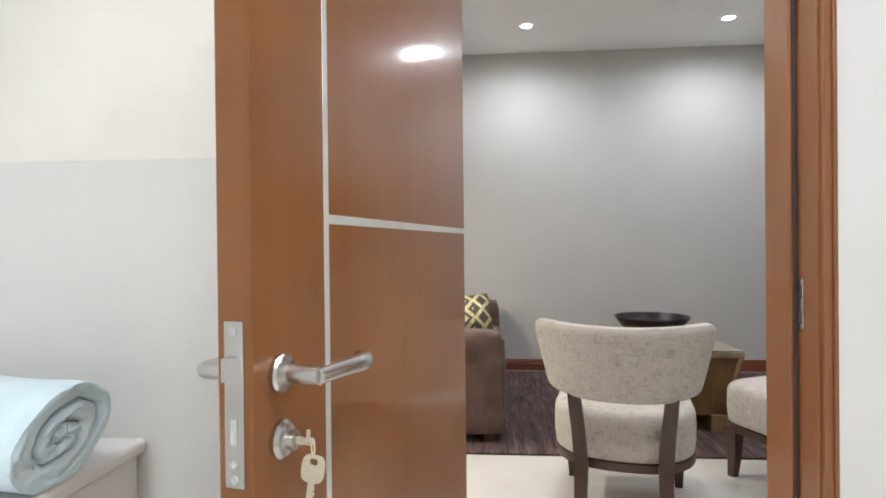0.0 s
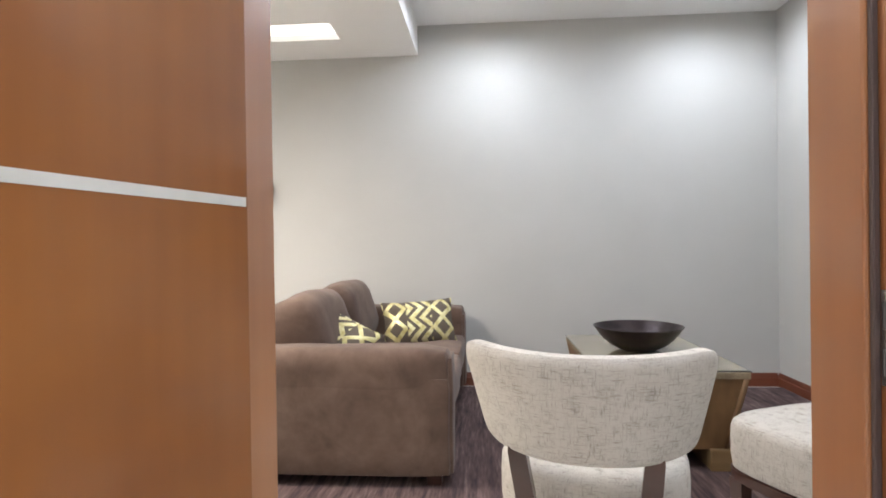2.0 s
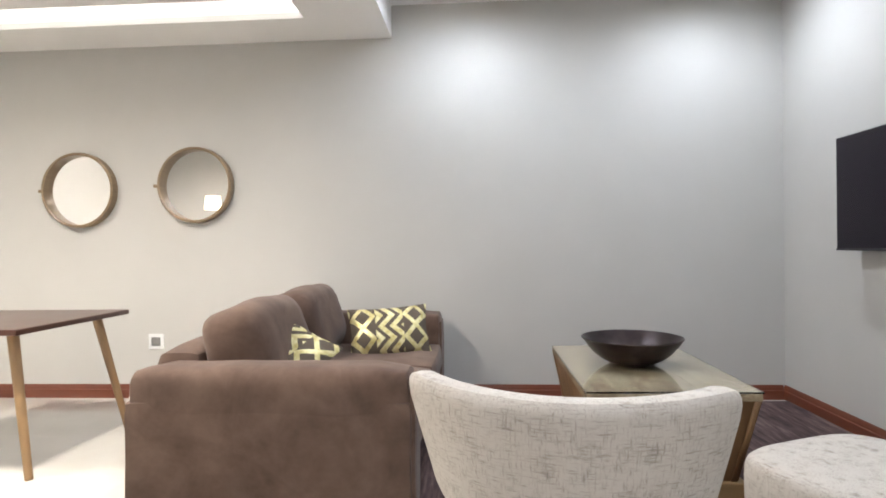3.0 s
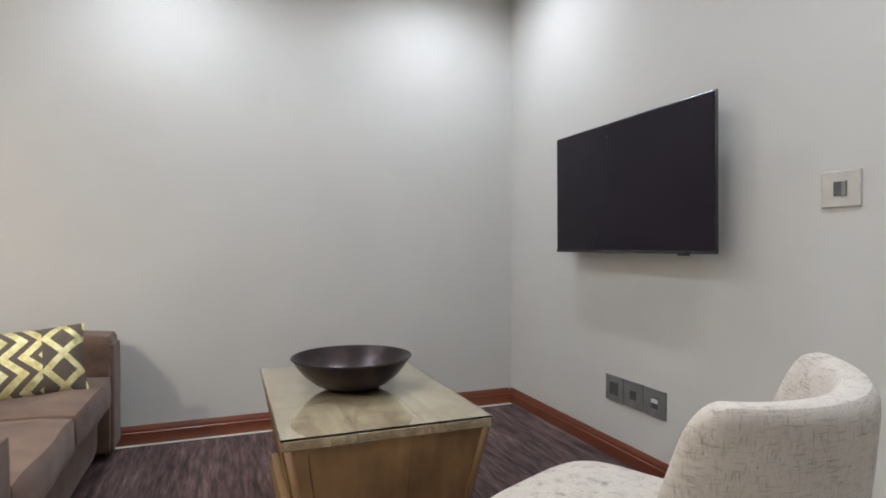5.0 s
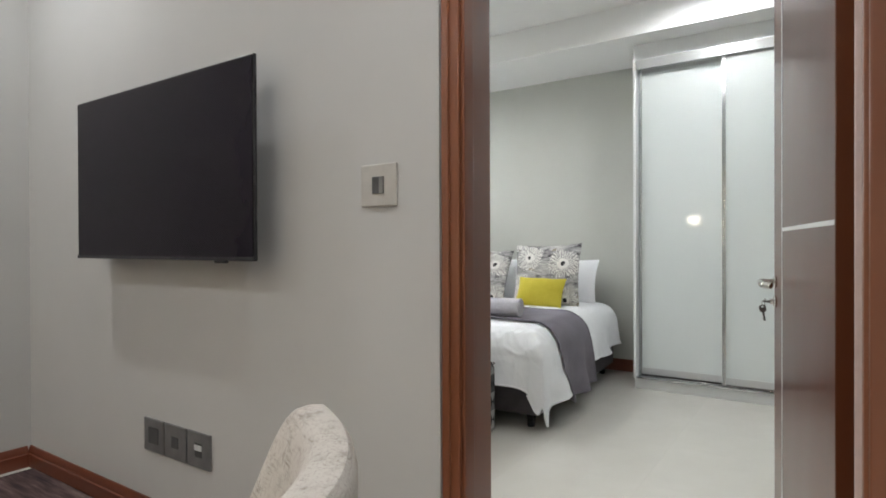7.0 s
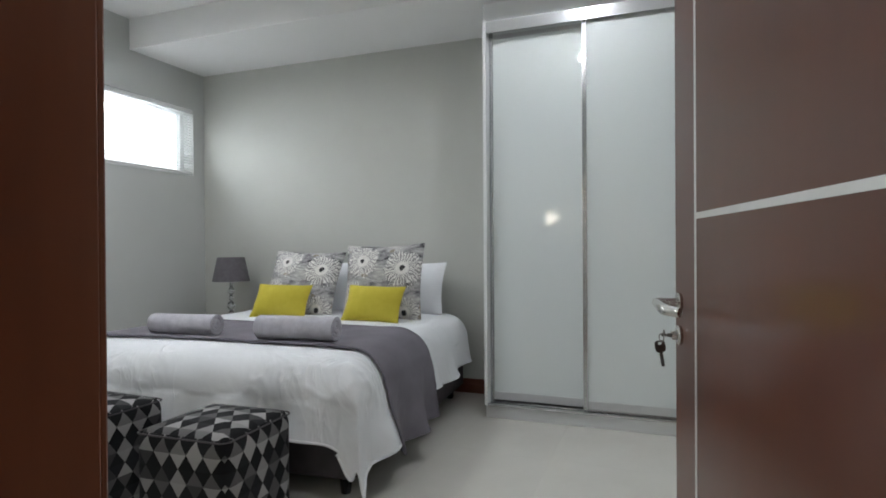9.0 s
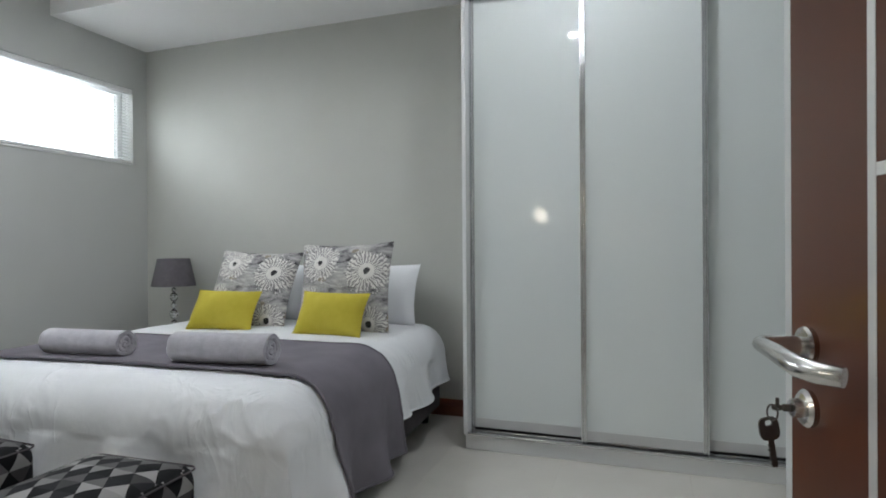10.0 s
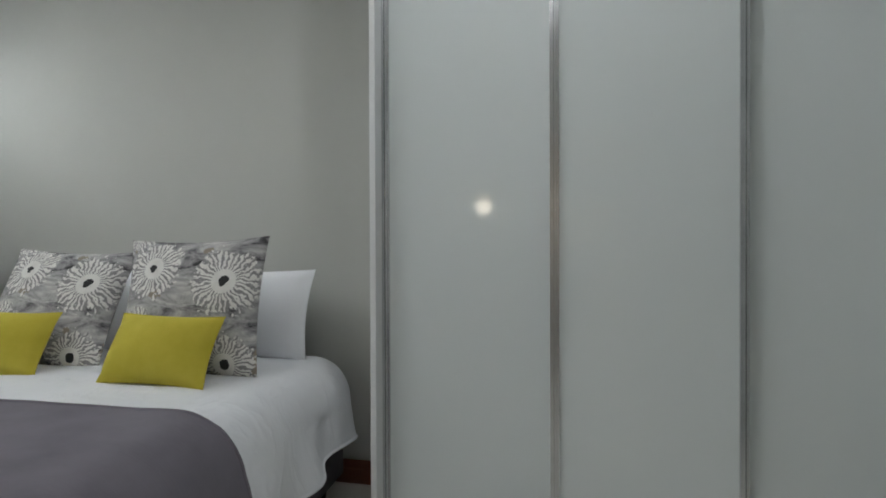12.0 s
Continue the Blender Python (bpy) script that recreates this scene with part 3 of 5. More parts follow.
def lever(side, parent, x, z, y, to):
    """A lever set on a leaf face: rose, bent bar, cylinder rose. side: +1 or -1 along y; to: the way the bar points along x."""
    h = part("handle", bm_join(
        moved(bm_lathe([(0.004, 0.0), (0.020, 0.0), (0.021, 0.006), (0.019, 0.009), (0.010, 0.010), (0.0105, 0.05), (0.004, 0.052)], 28), Matrix.Translation((x, y, z)) @ Matrix.Rotation(radians(-90 * side), 4, "X")),
        bm_tube([(x - to * 0.006, y + side * 0.05, z), (x + to * 0.04, y + side * 0.054, z - 0.001), (x + to * 0.075, y + side * 0.056, z - 0.003), (x + to * 0.098, y + side * 0.055, z - 0.005),
                 (x + to * 0.118, y + side * 0.048, z - 0.006), (x + to * 0.132, y + side * 0.034, z - 0.007)], [0.0085, 0.0095, 0.0105, 0.011, 0.0105, 0.0095], 14)), STEEL, parent, "satin steel lever handle")
    part("cylinder_rose", moved(bm_lathe([(0.003, 0.0), (0.020, 0.0), (0.021, 0.006), (0.017, 0.010), (0.011, 0.011), (0.010, 0.020), (0.003, 0.021)], 28), Matrix.Translation((x, y, z - 0.07)) @ Matrix.Rotation(radians(-90 * side), 4, "X")), STEEL, parent, "round steel lock rose")
    return h


def bm_key(k=1.0):
    def loop(rx, ry, dy, z):
        """A rounded square outline."""
        return [(rx * math.copysign(abs(math.cos(a)) ** 0.6, math.cos(a)), dy + ry * math.copysign(abs(math.sin(a)) ** 0.6, math.sin(a)), z) for a in [2 * math.pi * (i + 0.5) / 20 for i in range(20)]]
    rim = [loop(0.017, 0.020, 0.0, -0.0012), loop(0.017, 0.020, 0.0, 0.0012), loop(0.006, 0.005, 0.010, 0.0012), loop(0.006, 0.005, 0.010, -0.0012)]
    bow = bm_rings(rim + rim[:1], True, False)
    blade = bm_box((-0.0045, -0.066, -0.0011), (0.0045, -0.018, 0.0011))
    for i in range(5):
        blade = bm_join(blade, bm_box((0.0045, -0.062 + i * 0.008, -0.001), (0.0058 + 0.001 * (i % 2), -0.058 + i * 0.008, 0.001)))
    return moved(bm_join(bow, blade), Matrix.Diagonal((k, k, 1, 1)))


def keys(parent, x, y, z, side, material, size=0.85):
    """A key in the lock with a second one hanging from its ring."""
    part("key_in_lock", bm_join(bm_box((x - 0.0012, min(y, y + side * 0.008), z - 0.004), (x + 0.0012, max(y, y + side * 0.008), z + 0.004)),
         moved(bm_key(size * 0.5), Matrix.Translation((x, y + side * 0.014, z)) @ Matrix.Rotation(radians(90), 4, "Y") @ Matrix.Rotation(radians(-90 * side), 4, "Z") @ Matrix.Diagonal((1.0, 0.5, 1, 1)))), material, parent, "worn nickel key standing in the lock")
    part("key_ring", bm_tube([(x + 0.004 * math.sin(a), y + side * (0.019 + 0.004 * math.sin(a)), z - 0.006 + 0.009 * math.cos(a)) for a in [2 * math.pi * i / 16 for i in range(17)]], 0.0011, 6), material, parent)
    part("hanging_key", moved(bm_key(size), Matrix.Translation((x + 0.004, y + side * 0.021, z - 0.012 - 0.02 * size)) @ Matrix.Rotation(radians(96), 4, "Z") @ Matrix.Rotation(radians(90), 4, "X") @ Matrix.Rotation(radians(-9), 4, "Z")), material, parent, "worn nickel key hanging from a ring")


def door_leaf(name, m, width, face, material, label, lock_z=1.0, face_inlay_x=0.65, stripe_z=1.2):
    """Leaf along x from the hinge (0) to the lock (width); its y runs from 0 to 0.04. face: the side of the inlay that is seen."""
    ob = tagged(thing(name, label, "door", m), kind="structure")
    part("leaf", bm_box((0, 0, 0.008), (width, 0.04, DOOR_TOP - 0.006), 0.0025), material, ob)
    for side, y in ((-1, 0.0), (1, 0.04)):
        a, b = sorted((y + side * 0.0008, y - side * 0.002))
        part("vertical_inlay", bm_box((face_inlay_x - 0.006, a, 0.01), (face_inlay_x + 0.006, b, DOOR_TOP - 0.01)), INLAY, ob, "pale brushed metal inlay strip")
        part("cross_inlay", bm_box((0.006, a, stripe_z - 0.006), (face_inlay_x - 0.0065, b, stripe_z + 0.006)), INLAY, ob, "pale brushed metal inlay strip")
        lever(side, ob, width - 0.047, lock_z, y, -1)
    part("lock_faceplate", bm_box((width - 0.001, 0.009, lock_z - 0.106), (width + 0.002, 0.031, lock_z + 0.061), 0.001), STEEL, ob, "satin steel lock faceplate with two screws")
    part("latch", bm_prism([(width + 0.001, 0.012), (width + 0.012, 0.013), (width + 0.002, 0.028)], lock_z + 0.002, lock_z + 0.025), STEEL, ob)
    part("deadbolt", bm_box((width + 0.001, 0.0165, lock_z - 0.062), (width + 0.0035, 0.0235, lock_z - 0.036), 0.001), CHROME, ob)
    for dz in (0.051, -0.097, -0.082):
        part("screw", moved(bm_lathe([(0.0004, 0.0018), (0.004, 0.0015), (0.0045, 0.0)], 12), Matrix.Translation((width + 0.002, 0.02, lock_z + dz)) @ Matrix.Rotation(radians(90), 4, "Y")), CHROME, ob)
    for z in (0.22, 1.03, 1.84):
        part("hinge", bm_tube([(-0.004, 0.02 + face * 0.022, z - 0.05), (-0.004, 0.02 + face * 0.022, z + 0.05)], 0.006, 10), STEEL, ob)
    return ob


# bathroom door: frame clear from x 0.0 to 0.80, stop on the lounge side
door_frame("door_frame_1", pose(0.824, DY1, 0, 0, 0, 180), 0.811, DY1 - DY0 + 0.002, 0.125, (0.014, 0.014), (0.075, 0.085), (0.052, 0.075), FRAME_WOOD, "varnished orange-brown wooden door frame with moulded architrave", SEAL)
HINGE1 = Vector((0.039, 1.484))
ang1 = -101.5
leaf1 = door_leaf("door_1", pose(HINGE1[0], HINGE1[1], 0, 0, 0, ang1) @ Matrix.Translation((0, -0.04, 0)), 0.878, -1, DOOR_WOOD, "open orange-brown veneered door with pale metal inlay strips", 1.02, 0.72, 1.189)
keys(leaf1, 0.878 - 0.047, 0.04 + 0.021, 0.95, 1, BRASS, 0.74)
strike = tagged(thing("strike_plate", "satin steel strike plate let into the door frame", "strike plate", pose(0.8365, 1.499, 1.007)), kind="structure")
part("plate", bm_box((0.0, -0.011, -0.06), (0.002, 0.011, 0.06), 0.001), STEEL, strike)
for z in (-0.03, 0.028):
    part("slot", bm_box((-0.0006, -0.006, z - 0.017), (0.001, 0.006, z + 0.017)), DARK_RECESS, strike, "dark bolt slot")

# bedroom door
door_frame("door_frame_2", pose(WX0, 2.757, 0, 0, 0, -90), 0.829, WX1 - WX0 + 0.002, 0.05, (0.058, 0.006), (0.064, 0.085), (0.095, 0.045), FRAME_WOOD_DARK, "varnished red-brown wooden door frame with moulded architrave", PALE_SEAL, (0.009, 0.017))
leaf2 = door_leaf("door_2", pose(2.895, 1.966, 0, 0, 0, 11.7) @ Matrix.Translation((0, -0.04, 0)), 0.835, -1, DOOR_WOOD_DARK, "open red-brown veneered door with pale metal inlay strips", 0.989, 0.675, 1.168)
keys(leaf2, 0.835 - 0.047, 0.04 + 0.021, 0.919, 1, DARK_KEY, 0.66)


# ---- skirting ----
def skirting(name, x0, y0, x1, y1, inward, h=0.105, t=0.018):
    """A moulded board along a wall line; inward: the unit way into the room."""
    prof = [(0, 0), (t, 0), (t, h * 0.62), (t * 0.72, h * 0.66), (t * 0.72, h * 0.80), (t * 0.45, h * 0.90), (t * 0.3, h), (0, h)]
    rings = [[(x + inward[0] * d, y + inward[1] * d, z) for d, z in prof] for x, y in ((x0, y0), (x1, y1))]
    return structure(name, bm_rings(rings), SKIRT_WOOD_X if abs(x1 - x0) > abs(y1 - y0) else SKIRT_WOOD, "red-brown varnished wooden skirting board", "skirting", 30)


skirting("baseboard_north", LX0, YF, WX0 - 0.018, YF, (0, -1))
skirting("baseboard_television", WX0, YF, WX0, 2.842, (-1, 0))
skirting("baseboard_south_a", 0.885, DY1, WX0, DY1, (0, 1))
skirting("baseboard_south_b", LX0, DY1, -0.085, DY1, (0, 1))
skirting("baseboard_headboard", BX1, 3.225, BX1, BY1, (-1, 0))
skirting("baseboard_window", WX1, BY1, BX1 - 0.018, BY1, (0, -1))
skirting("baseboard_bedroom_south", 3.33, NIBY, NIBX, NIBY, (0, 1))
skirting("baseboard_bedroom_door", WX1, 2.85, WX1, BY1 - 0.018, (1, 0))


# ---- lounge ----
def television():
    ob = thing("television", "wall-mounted black flat television, switched off", "television", pose(2.495, 4.006, 1.393))
    w, h = 1.138, 0.64
    part("casing", bm_box((0.004, -w / 2, -h / 2), (0.016, w / 2, h / 2), 0.004), BLACK_PLASTIC, ob)
    part("back_housing", bm_box((0.0155, -w * 0.40, -h * 0.46), (0.062, w * 0.40, h * 0.30), 0.015), BLACK_PLASTIC, ob)
    part("screen", bm_box((0.0015, -w / 2 + 0.008, -h / 2 + 0.014), (0.0045, w / 2 - 0.008, h / 2 - 0.008)), SCREEN, ob, "glossy dark screen")
    part("bezel", bm_box((0.0, -w / 2, -h / 2), (0.006, w / 2, -h / 2 + 0.0135), 0.002), BLACK_PLASTIC, ob)
    part("soundbar_mark", bm_box((-0.0008, -0.13, -h / 2 + 0.004), (0.0005, 0.13, -h / 2 + 0.007)), DARK_RECESS, ob)
    part("sensor", bm_box((0.006, -0.42, -h / 2 - 0.008), (0.018, -0.36, -h / 2 + 0.002), 0.002), BLACK_PLASTIC, ob)
    part("wall_bracket", bm_join(bm_box((0.062, -0.2, -0.18), (0.075, 0.2, 0.12)), bm_box((0.075, -0.1, -0.12), (0.125, 0.1, 0.08))), BLACK_PLASTIC, ob)
    return ob


television()


def wall_plate(label, y, z, w, h, material, kind, group=""):
    ob = thing("wall_socket" if kind != "switch" else "light_switch", label, "socket" if kind != "switch" else "switch", pose(WX0, y, z), group)
    part("plate", bm_box((-0.009, -w / 2, -h / 2), (0.0, w / 2, h / 2), 0.003), material, ob)
    if kind == "switch":
        part("rocker", bm_box((-0.012, -0.021, -0.024), (-0.0085, 0.021, 0.024), 0.001), DARK_RECESS, ob, "dark recessed rocker")
        part("rocker_cap", bm_box((-0.014, -0.021, -0.024), (-0.0118, -0.006, 0.024), 0.001), PLATE_GREY, ob)
    elif kind == "triple":
        part("outlet", bm_box((-0.011, -0.035, -0.032), (-0.0085, 0.035, 0.032), 0.002), DARK_RECESS, ob, "dark square outlet")
    elif kind == "aerial":
        part("outlet", bm_box((-0.011, -0.022, -0.022), (-0.0085, 0.022, 0.022), 0.002), DARK_RECESS, ob, "dark square outlet")
    else:
        part("outlet", bm_box((-0.0095, -0.022, -0.026), (-0.0085, 0.022, 0.026), 0.001), DARK_RECESS, ob, "dark outlet")
        part("white_button", bm_box((-0.013, -0.021, 0.0), (-0.009, 0.021, 0.02), 0.001), CARCASS, ob, "small white button")
    return ob


wall_plate("square champagne wall switch with a dark rocker", 3.039, 1.292, 0.13, 0.12, PLATE, "switch")
wall_plate("grey wall plate with a large square outlet", 4.212, 0.365, 0.143, 0.132, PLATE_GREY, "triple", "sockets under the television")
wall_plate("grey wall plate with a small square outlet", 4.062, 0.365, 0.143, 0.132, PLATE_GREY, "aerial", "sockets under the television")
wall_plate("grey wall plate with a white button", 3.910, 0.365, 0.143, 0.132, PLATE_GREY, "button", "sockets under the television")
far_socket = thing("wall_socket", "small white wall plate with a grey outlet", "socket", pose(-2.015, YF, 0.43))
part("plate", bm_box((-0.06, -0.009, -0.058), (0.06, 0.0, 0.058), 0.003), CARCASS, far_socket)
part("outlet", bm_box((-0.035, -0.011, -0.033), (0.035, -0.0085, 0.033), 0.002), PLATE_GREY, far_socket, "grey outlet")


def round_mirror(x, z, r):
    ob = thing("round_mirror", "round wall mirror in a deep bronzed wooden hoop", "mirror", pose(x, YF, z) @ Matrix.Rotation(radians(90), 4, "X"), "round mirrors on the wall")
    part("hoop", bm_lathe([(r - 0.022, 0.001), (r, 0.001), (r + 0.002, 0.03), (r, 0.062), (r - 0.010, 0.066), (r - 0.020, 0.062), (r - 0.022, 0.012)], 64, caps=False), RUSTIC_RIM, ob, "bronzed wooden hoop")
    part("glass", bm_lathe([(0.0005, 0.014), (r - 0.019, 0.014)], 64, caps=False), MIRROR, ob, "clear mirror glass")
    part("backboard", bm_lathe([(0.0005, 0.004), (r - 0.018, 0.004), (r - 0.018, 0.011), (0.0005, 0.011)], 48, caps=False), RUSTIC_RIM, ob)
    part("bracket", bm_box((-0.335, -0.012, 0.0), (-0.29, 0.012, 0.03), 0.003), RUSTIC_RIM, ob)
    return ob


round_mirror(-1.672, 1.612, 0.284)
round_mirror(-2.585, 1.59, 0.284)


def sofa():
    ob = thing("sofa", "brown suede two-seater sofa with loose back cushions, on the rug", "sofa", pose(0, 0, 0.010))
    x0, x1, y0, y1 = -1.0, 0.175, 3.37, 5.30

    def soft(lo, hi, r, seg=4, lump=0.006):
        bm = bm_box(lo, hi)
        bmesh.ops.subdivide_edges(bm, edges=bm.edges[:], cuts=7, use_grid_fill=True)
        c = [(lo[i] + hi[i]) / 2 for i in range(3)]
        hs = [(hi[i] - lo[i]) / 2 for i in range(3)]
        for v in bm.verts:
            p = [max(-(hs[i] - r), min(hs[i] - r, v.co[i] - c[i])) for i in range(3)]
            d = Vector([v.co[i] - c[i] - p[i] for i in range(3)])
            if d.length > 1e-6:
                d = d.normalized() * r
            n3 = noise.noise_vector((v.co * 4.0).to_tuple()) * lump
            v.co = Vector([c[i] + p[i] + d[i] for i in range(3)]) + n3
        return bm
    part("base", soft((x0 + 0.05, y0 + 0.2, 0.05), (x1 - 0.05, y1 - 0.2, 0.30), 0.04), SUEDE, ob)
    for a, b, h, r in ((y0, y0 + 0.24, 0.642, 0.075), (y1 - 0.24, y1, 0.664, 0.055)):
        arm = part("arm", soft((x0, a, 0.045), (x1, b, h - 0.13), 0.03, lump=0.005), SUEDE, ob)
        part("arm_pad", soft((x0 + 0.002, a + 0.001, 0.37), (x1 + 0.004, b - 0.001, h), r, lump=0.010), SUEDE, arm)
        part("front_panel", soft((x1 - 0.012, a + 0.02, 0.06), (x1 + 0.014, b - 0.02, 0.60), 0.012, lump=0.004), SUEDE, arm)
    part("back", soft((x0, y0 + 0.20, 0.045), (x0 + 0.24, y1 - 0.20, 0.69), 0.08, lump=0.010), SUEDE, ob)
    ym = (y0 + y1) / 2
    for a, b in ((y0 + 0.245, ym - 0.002), (ym + 0.002, y1 - 0.245)):
        part("seat_cushion", soft((x0 + 0.22, a, 0.29), (x1 + 0.02, b, 0.465), 0.05, lump=0.012), SUEDE, ob)
    for (a, b, lean, dz) in ((y0 + 0.22, ym - 0.03, 15, 0.0), (ym - 0.05, y1 - 0.22, 14, 0.005)):
        bm = soft((-0.20, -(b - a) / 2, 0.0), (0.12, (b - a) / 2, 0.455), 0.12, lump=0.018)
        part("back_cushion", moved(bm, Matrix.Translation((x0 + 0.46, (a + b) / 2, 0.43 + dz)) @ Matrix.Rotation(radians(-lean), 4, "Y")), SUEDE, ob, "plump brown suede back cushion")
    for x in (x0 + 0.08, x1 - 0.08):
        for y in (y0 + 0.08, y1 - 0.08):
            part("foot", bm_box((x - 0.035, y - 0.035, 0.0), (x + 0.035, y + 0.035, 0.055), 0.004), CHAIR_WOOD, ob)
    return ob


sofa()


def scatter(name, label, category, w, h, d, material, m, group, seed_pinch=0.07):
    ob = thing(name, label, category, m, group)
    part("cover", bm_cushion(w, h, d, 22, seed_pinch), material, ob)
    edge = []
    for k in range(64):
        s = k / 64 * 4
        i, f = int(s), s - int(s)
        u, v = [(2 * f - 1, -1), (1, 2 * f - 1), (1 - 2 * f, 1), (-1, 1 - 2 * f)][i]
        edge.append((u * w / 2 * (1 - seed_pinch * (1 - v * v)), 0.0, v * h / 2 * (1 - seed_pinch * (1 - u * u)) + h / 2))
    part("seam", bm_tube(edge + edge[:1], 0.0028, 6), material, ob)
    return ob


scatter("throw_cushion", "gold chevron cushion leaning on the sofa arm", "cushion", 0.51, 0.345, 0.16, CHEVRON, pose(-0.10, 4.68, 0.432, -29, 0, 12) @ pose(0, 0, 0.005, 0, -3, 0), "gold cushions on the sofa")
scatter("throw_cushion", "gold chevron cushion standing on one corner on the sofa", "cushion", 0.46, 0.46, 0.13, CHEVRON, pose(-0.47, 3.68, 0.425, -51, 0, 20) @ pose(0, 0, 0.29, 0, 42, 0) @ pose(0.0, 0, -0.23), "gold cushions on the sofa")


def lounge_rug():
    ob = thing("rug", "aubergine striped woven rug on the tiled floor", "rug", pose(0, 0, 0))
    part("weave", bm_box((-0.93, 3.225, 0.001), (2.599, 5.285, 0.011), 0.004), RUG, ob)
    for y in (3.228, 5.282):
        part("hem", bm_box((-0.93, y - 0.006, 0.0005), (2.599, y + 0.006, 0.0125), 0.003), RUG, ob)
    return ob


lounge_rug()


def tub_chair(label, m, group):
    ob = thing("accent_chair", label, "chair", m, group)
    # wrapped backrest: an arc about the seat, thin at the ends, rounded along the top
    n, rings = 44, []
    half, sag = 0.294, 0.145
    R = (half ** 2 + sag ** 2) / (2 * sag)
    amax = math.asin(half / R)
    for i in range(n + 1):
        k = math.sin(math.pi / 2 * (2 * i / n - 1))
        a = k * amax
        end = max(0.0, (abs(k) - 0.86) / 0.14)
        blunt = 1 - math.sqrt(max(0.0, 1 - end * end))
        th = 0.090 * (1 - 0.88 * blunt) * (1 - 0.10 * abs(k))
        z1 = 0.845 + 0.014 * k * k - 0.075 * blunt
        z0 = 0.558 + 0.006 * (abs(k) ** 2.5) + 0.012 * blunt
        ring = []
        for q in range(20):
            t = 2 * math.pi * q / 20
            cx, cz = math.cos(t), math.sin(t)
            px = math.copysign(abs(cx) ** 0.55, cx) * th / 2
            pz = math.copysign(abs(cz) ** (0.42 if cz > 0 else 0.25), cz)
            z = (z0 + z1) / 2 + pz * (z1 - z0) / 2
            lean = (z - 0.545) * 0.10
            rr = R + px + lean
            wide = 1.0 + (z - 0.70) * 0.34
            ring.append((rr * math.sin(a) * wide, -(rr * math.cos(a)) + (R - sag) + 0.03 + (0.85 - z) * 0.34 * abs(k) ** 4, z))
        rings.append(ring)
    part("backrest", bm_rings(rings), LINEN, ob, "curved linen backrest")
    part("piping", bm_tube([((R + 0.035 + 0.026) * math.sin(k * amax * 0.9) * 1.015, -((R + 0.035 + 0.026) * math.cos(k * amax * 0.9)) + (R - sag) + 0.03, 0.821 + 0.014 * k * k) for k in [2 * i / 30 - 1 for i in range(31)]], 0.0022, 6), LINEN, ob)
    # seat drum: round behind, squarer in front

    def outline(g, yc=0.33):
        pts = []
        for i in range(40):
            t = 2 * math.pi * i / 40
            c, s = math.cos(t), math.sin(t)
            e = 0.42 if s > 0 else 0.85
            pts.append(((0.293 + g) * math.copysign(abs(c) ** (0.5 if s > 0 else 0.8), c), yc + (0.29 + g) * math.copysign(abs(s) ** e, s)))
        return pts
    seat = [[(x, y, z) for x, y in outline(g)] for g, z in ((-0.012, 0.272), (0.0, 0.279), (0.005, 0.32), (0.006, 0.39), (0.004, 0.432), (-0.003, 0.450), (-0.018, 0.463), (-0.05, 0.467), (-0.14, 0.472), (-0.24, 0.474))]
    part("seat", bm_rings(seat), LINEN, ob, "thick linen seat")
    part("seat_rail", bm_rings([[(x, y, z) for x, y in outline(g)] for g, z in ((-0.02, 0.235), (0.004, 0.237), (0.006, 0.272), (-0.02, 0.274))]), CHAIR_WOOD, ob, "dark curved seat rail")
    for s in (-1, 1):
        leg = []
        for z, y, x, w in ((0.0, -0.105, 0.178, 0.019), (0.07, -0.06, 0.174, 0.022), (0.15, -0.02, 0.172, 0.025), (0.25, 0.012, 0.173, 0.028), (0.34, 0.012, 0.177, 0.028), (0.42, -0.01, 0.182, 0.027), (0.50, -0.045, 0.188, 0.026), (0.56, -0.07, 0.192, 0.025), (0.61, -0.06, 0.194, 0.020)):
            leg.append([(s * x * 0.93 + dx * w, y + dy * 0.017, z) for dx, dy in ((-1, -1), (1, -1), (1, 1), (-1, 1))])
        bm = bm_rings(leg)
        part("back_leg", bm, CHAIR_WOOD, ob, "dark splayed back leg")
        fr = [[(s * 0.245 + dx * w, 0.545 + dy * w + d, z) for dx, dy in ((-1, -1), (1, -1), (1, 1), (-1, 1))] for z, w, d in ((0.0, 0.017, 0.012), (0.12, 0.023, 0.0), (0.24, 0.029, 0.0))]
        part("front_leg", bm_rings(fr), CHAIR_WOOD, ob, "dark tapered front leg")
    return ob


tub_chair("oatmeal linen chair with curved back and dark wooden legs", pose(0.618, 2.375, 0, 0, 0, -13.5), "linen chairs by the coffee table")
tub_chair("oatmeal linen chair turned towards the table, beside the doorway", pose(1.745, 2.595, 0, 0, 0, 24.0), "linen chairs by the coffee table")


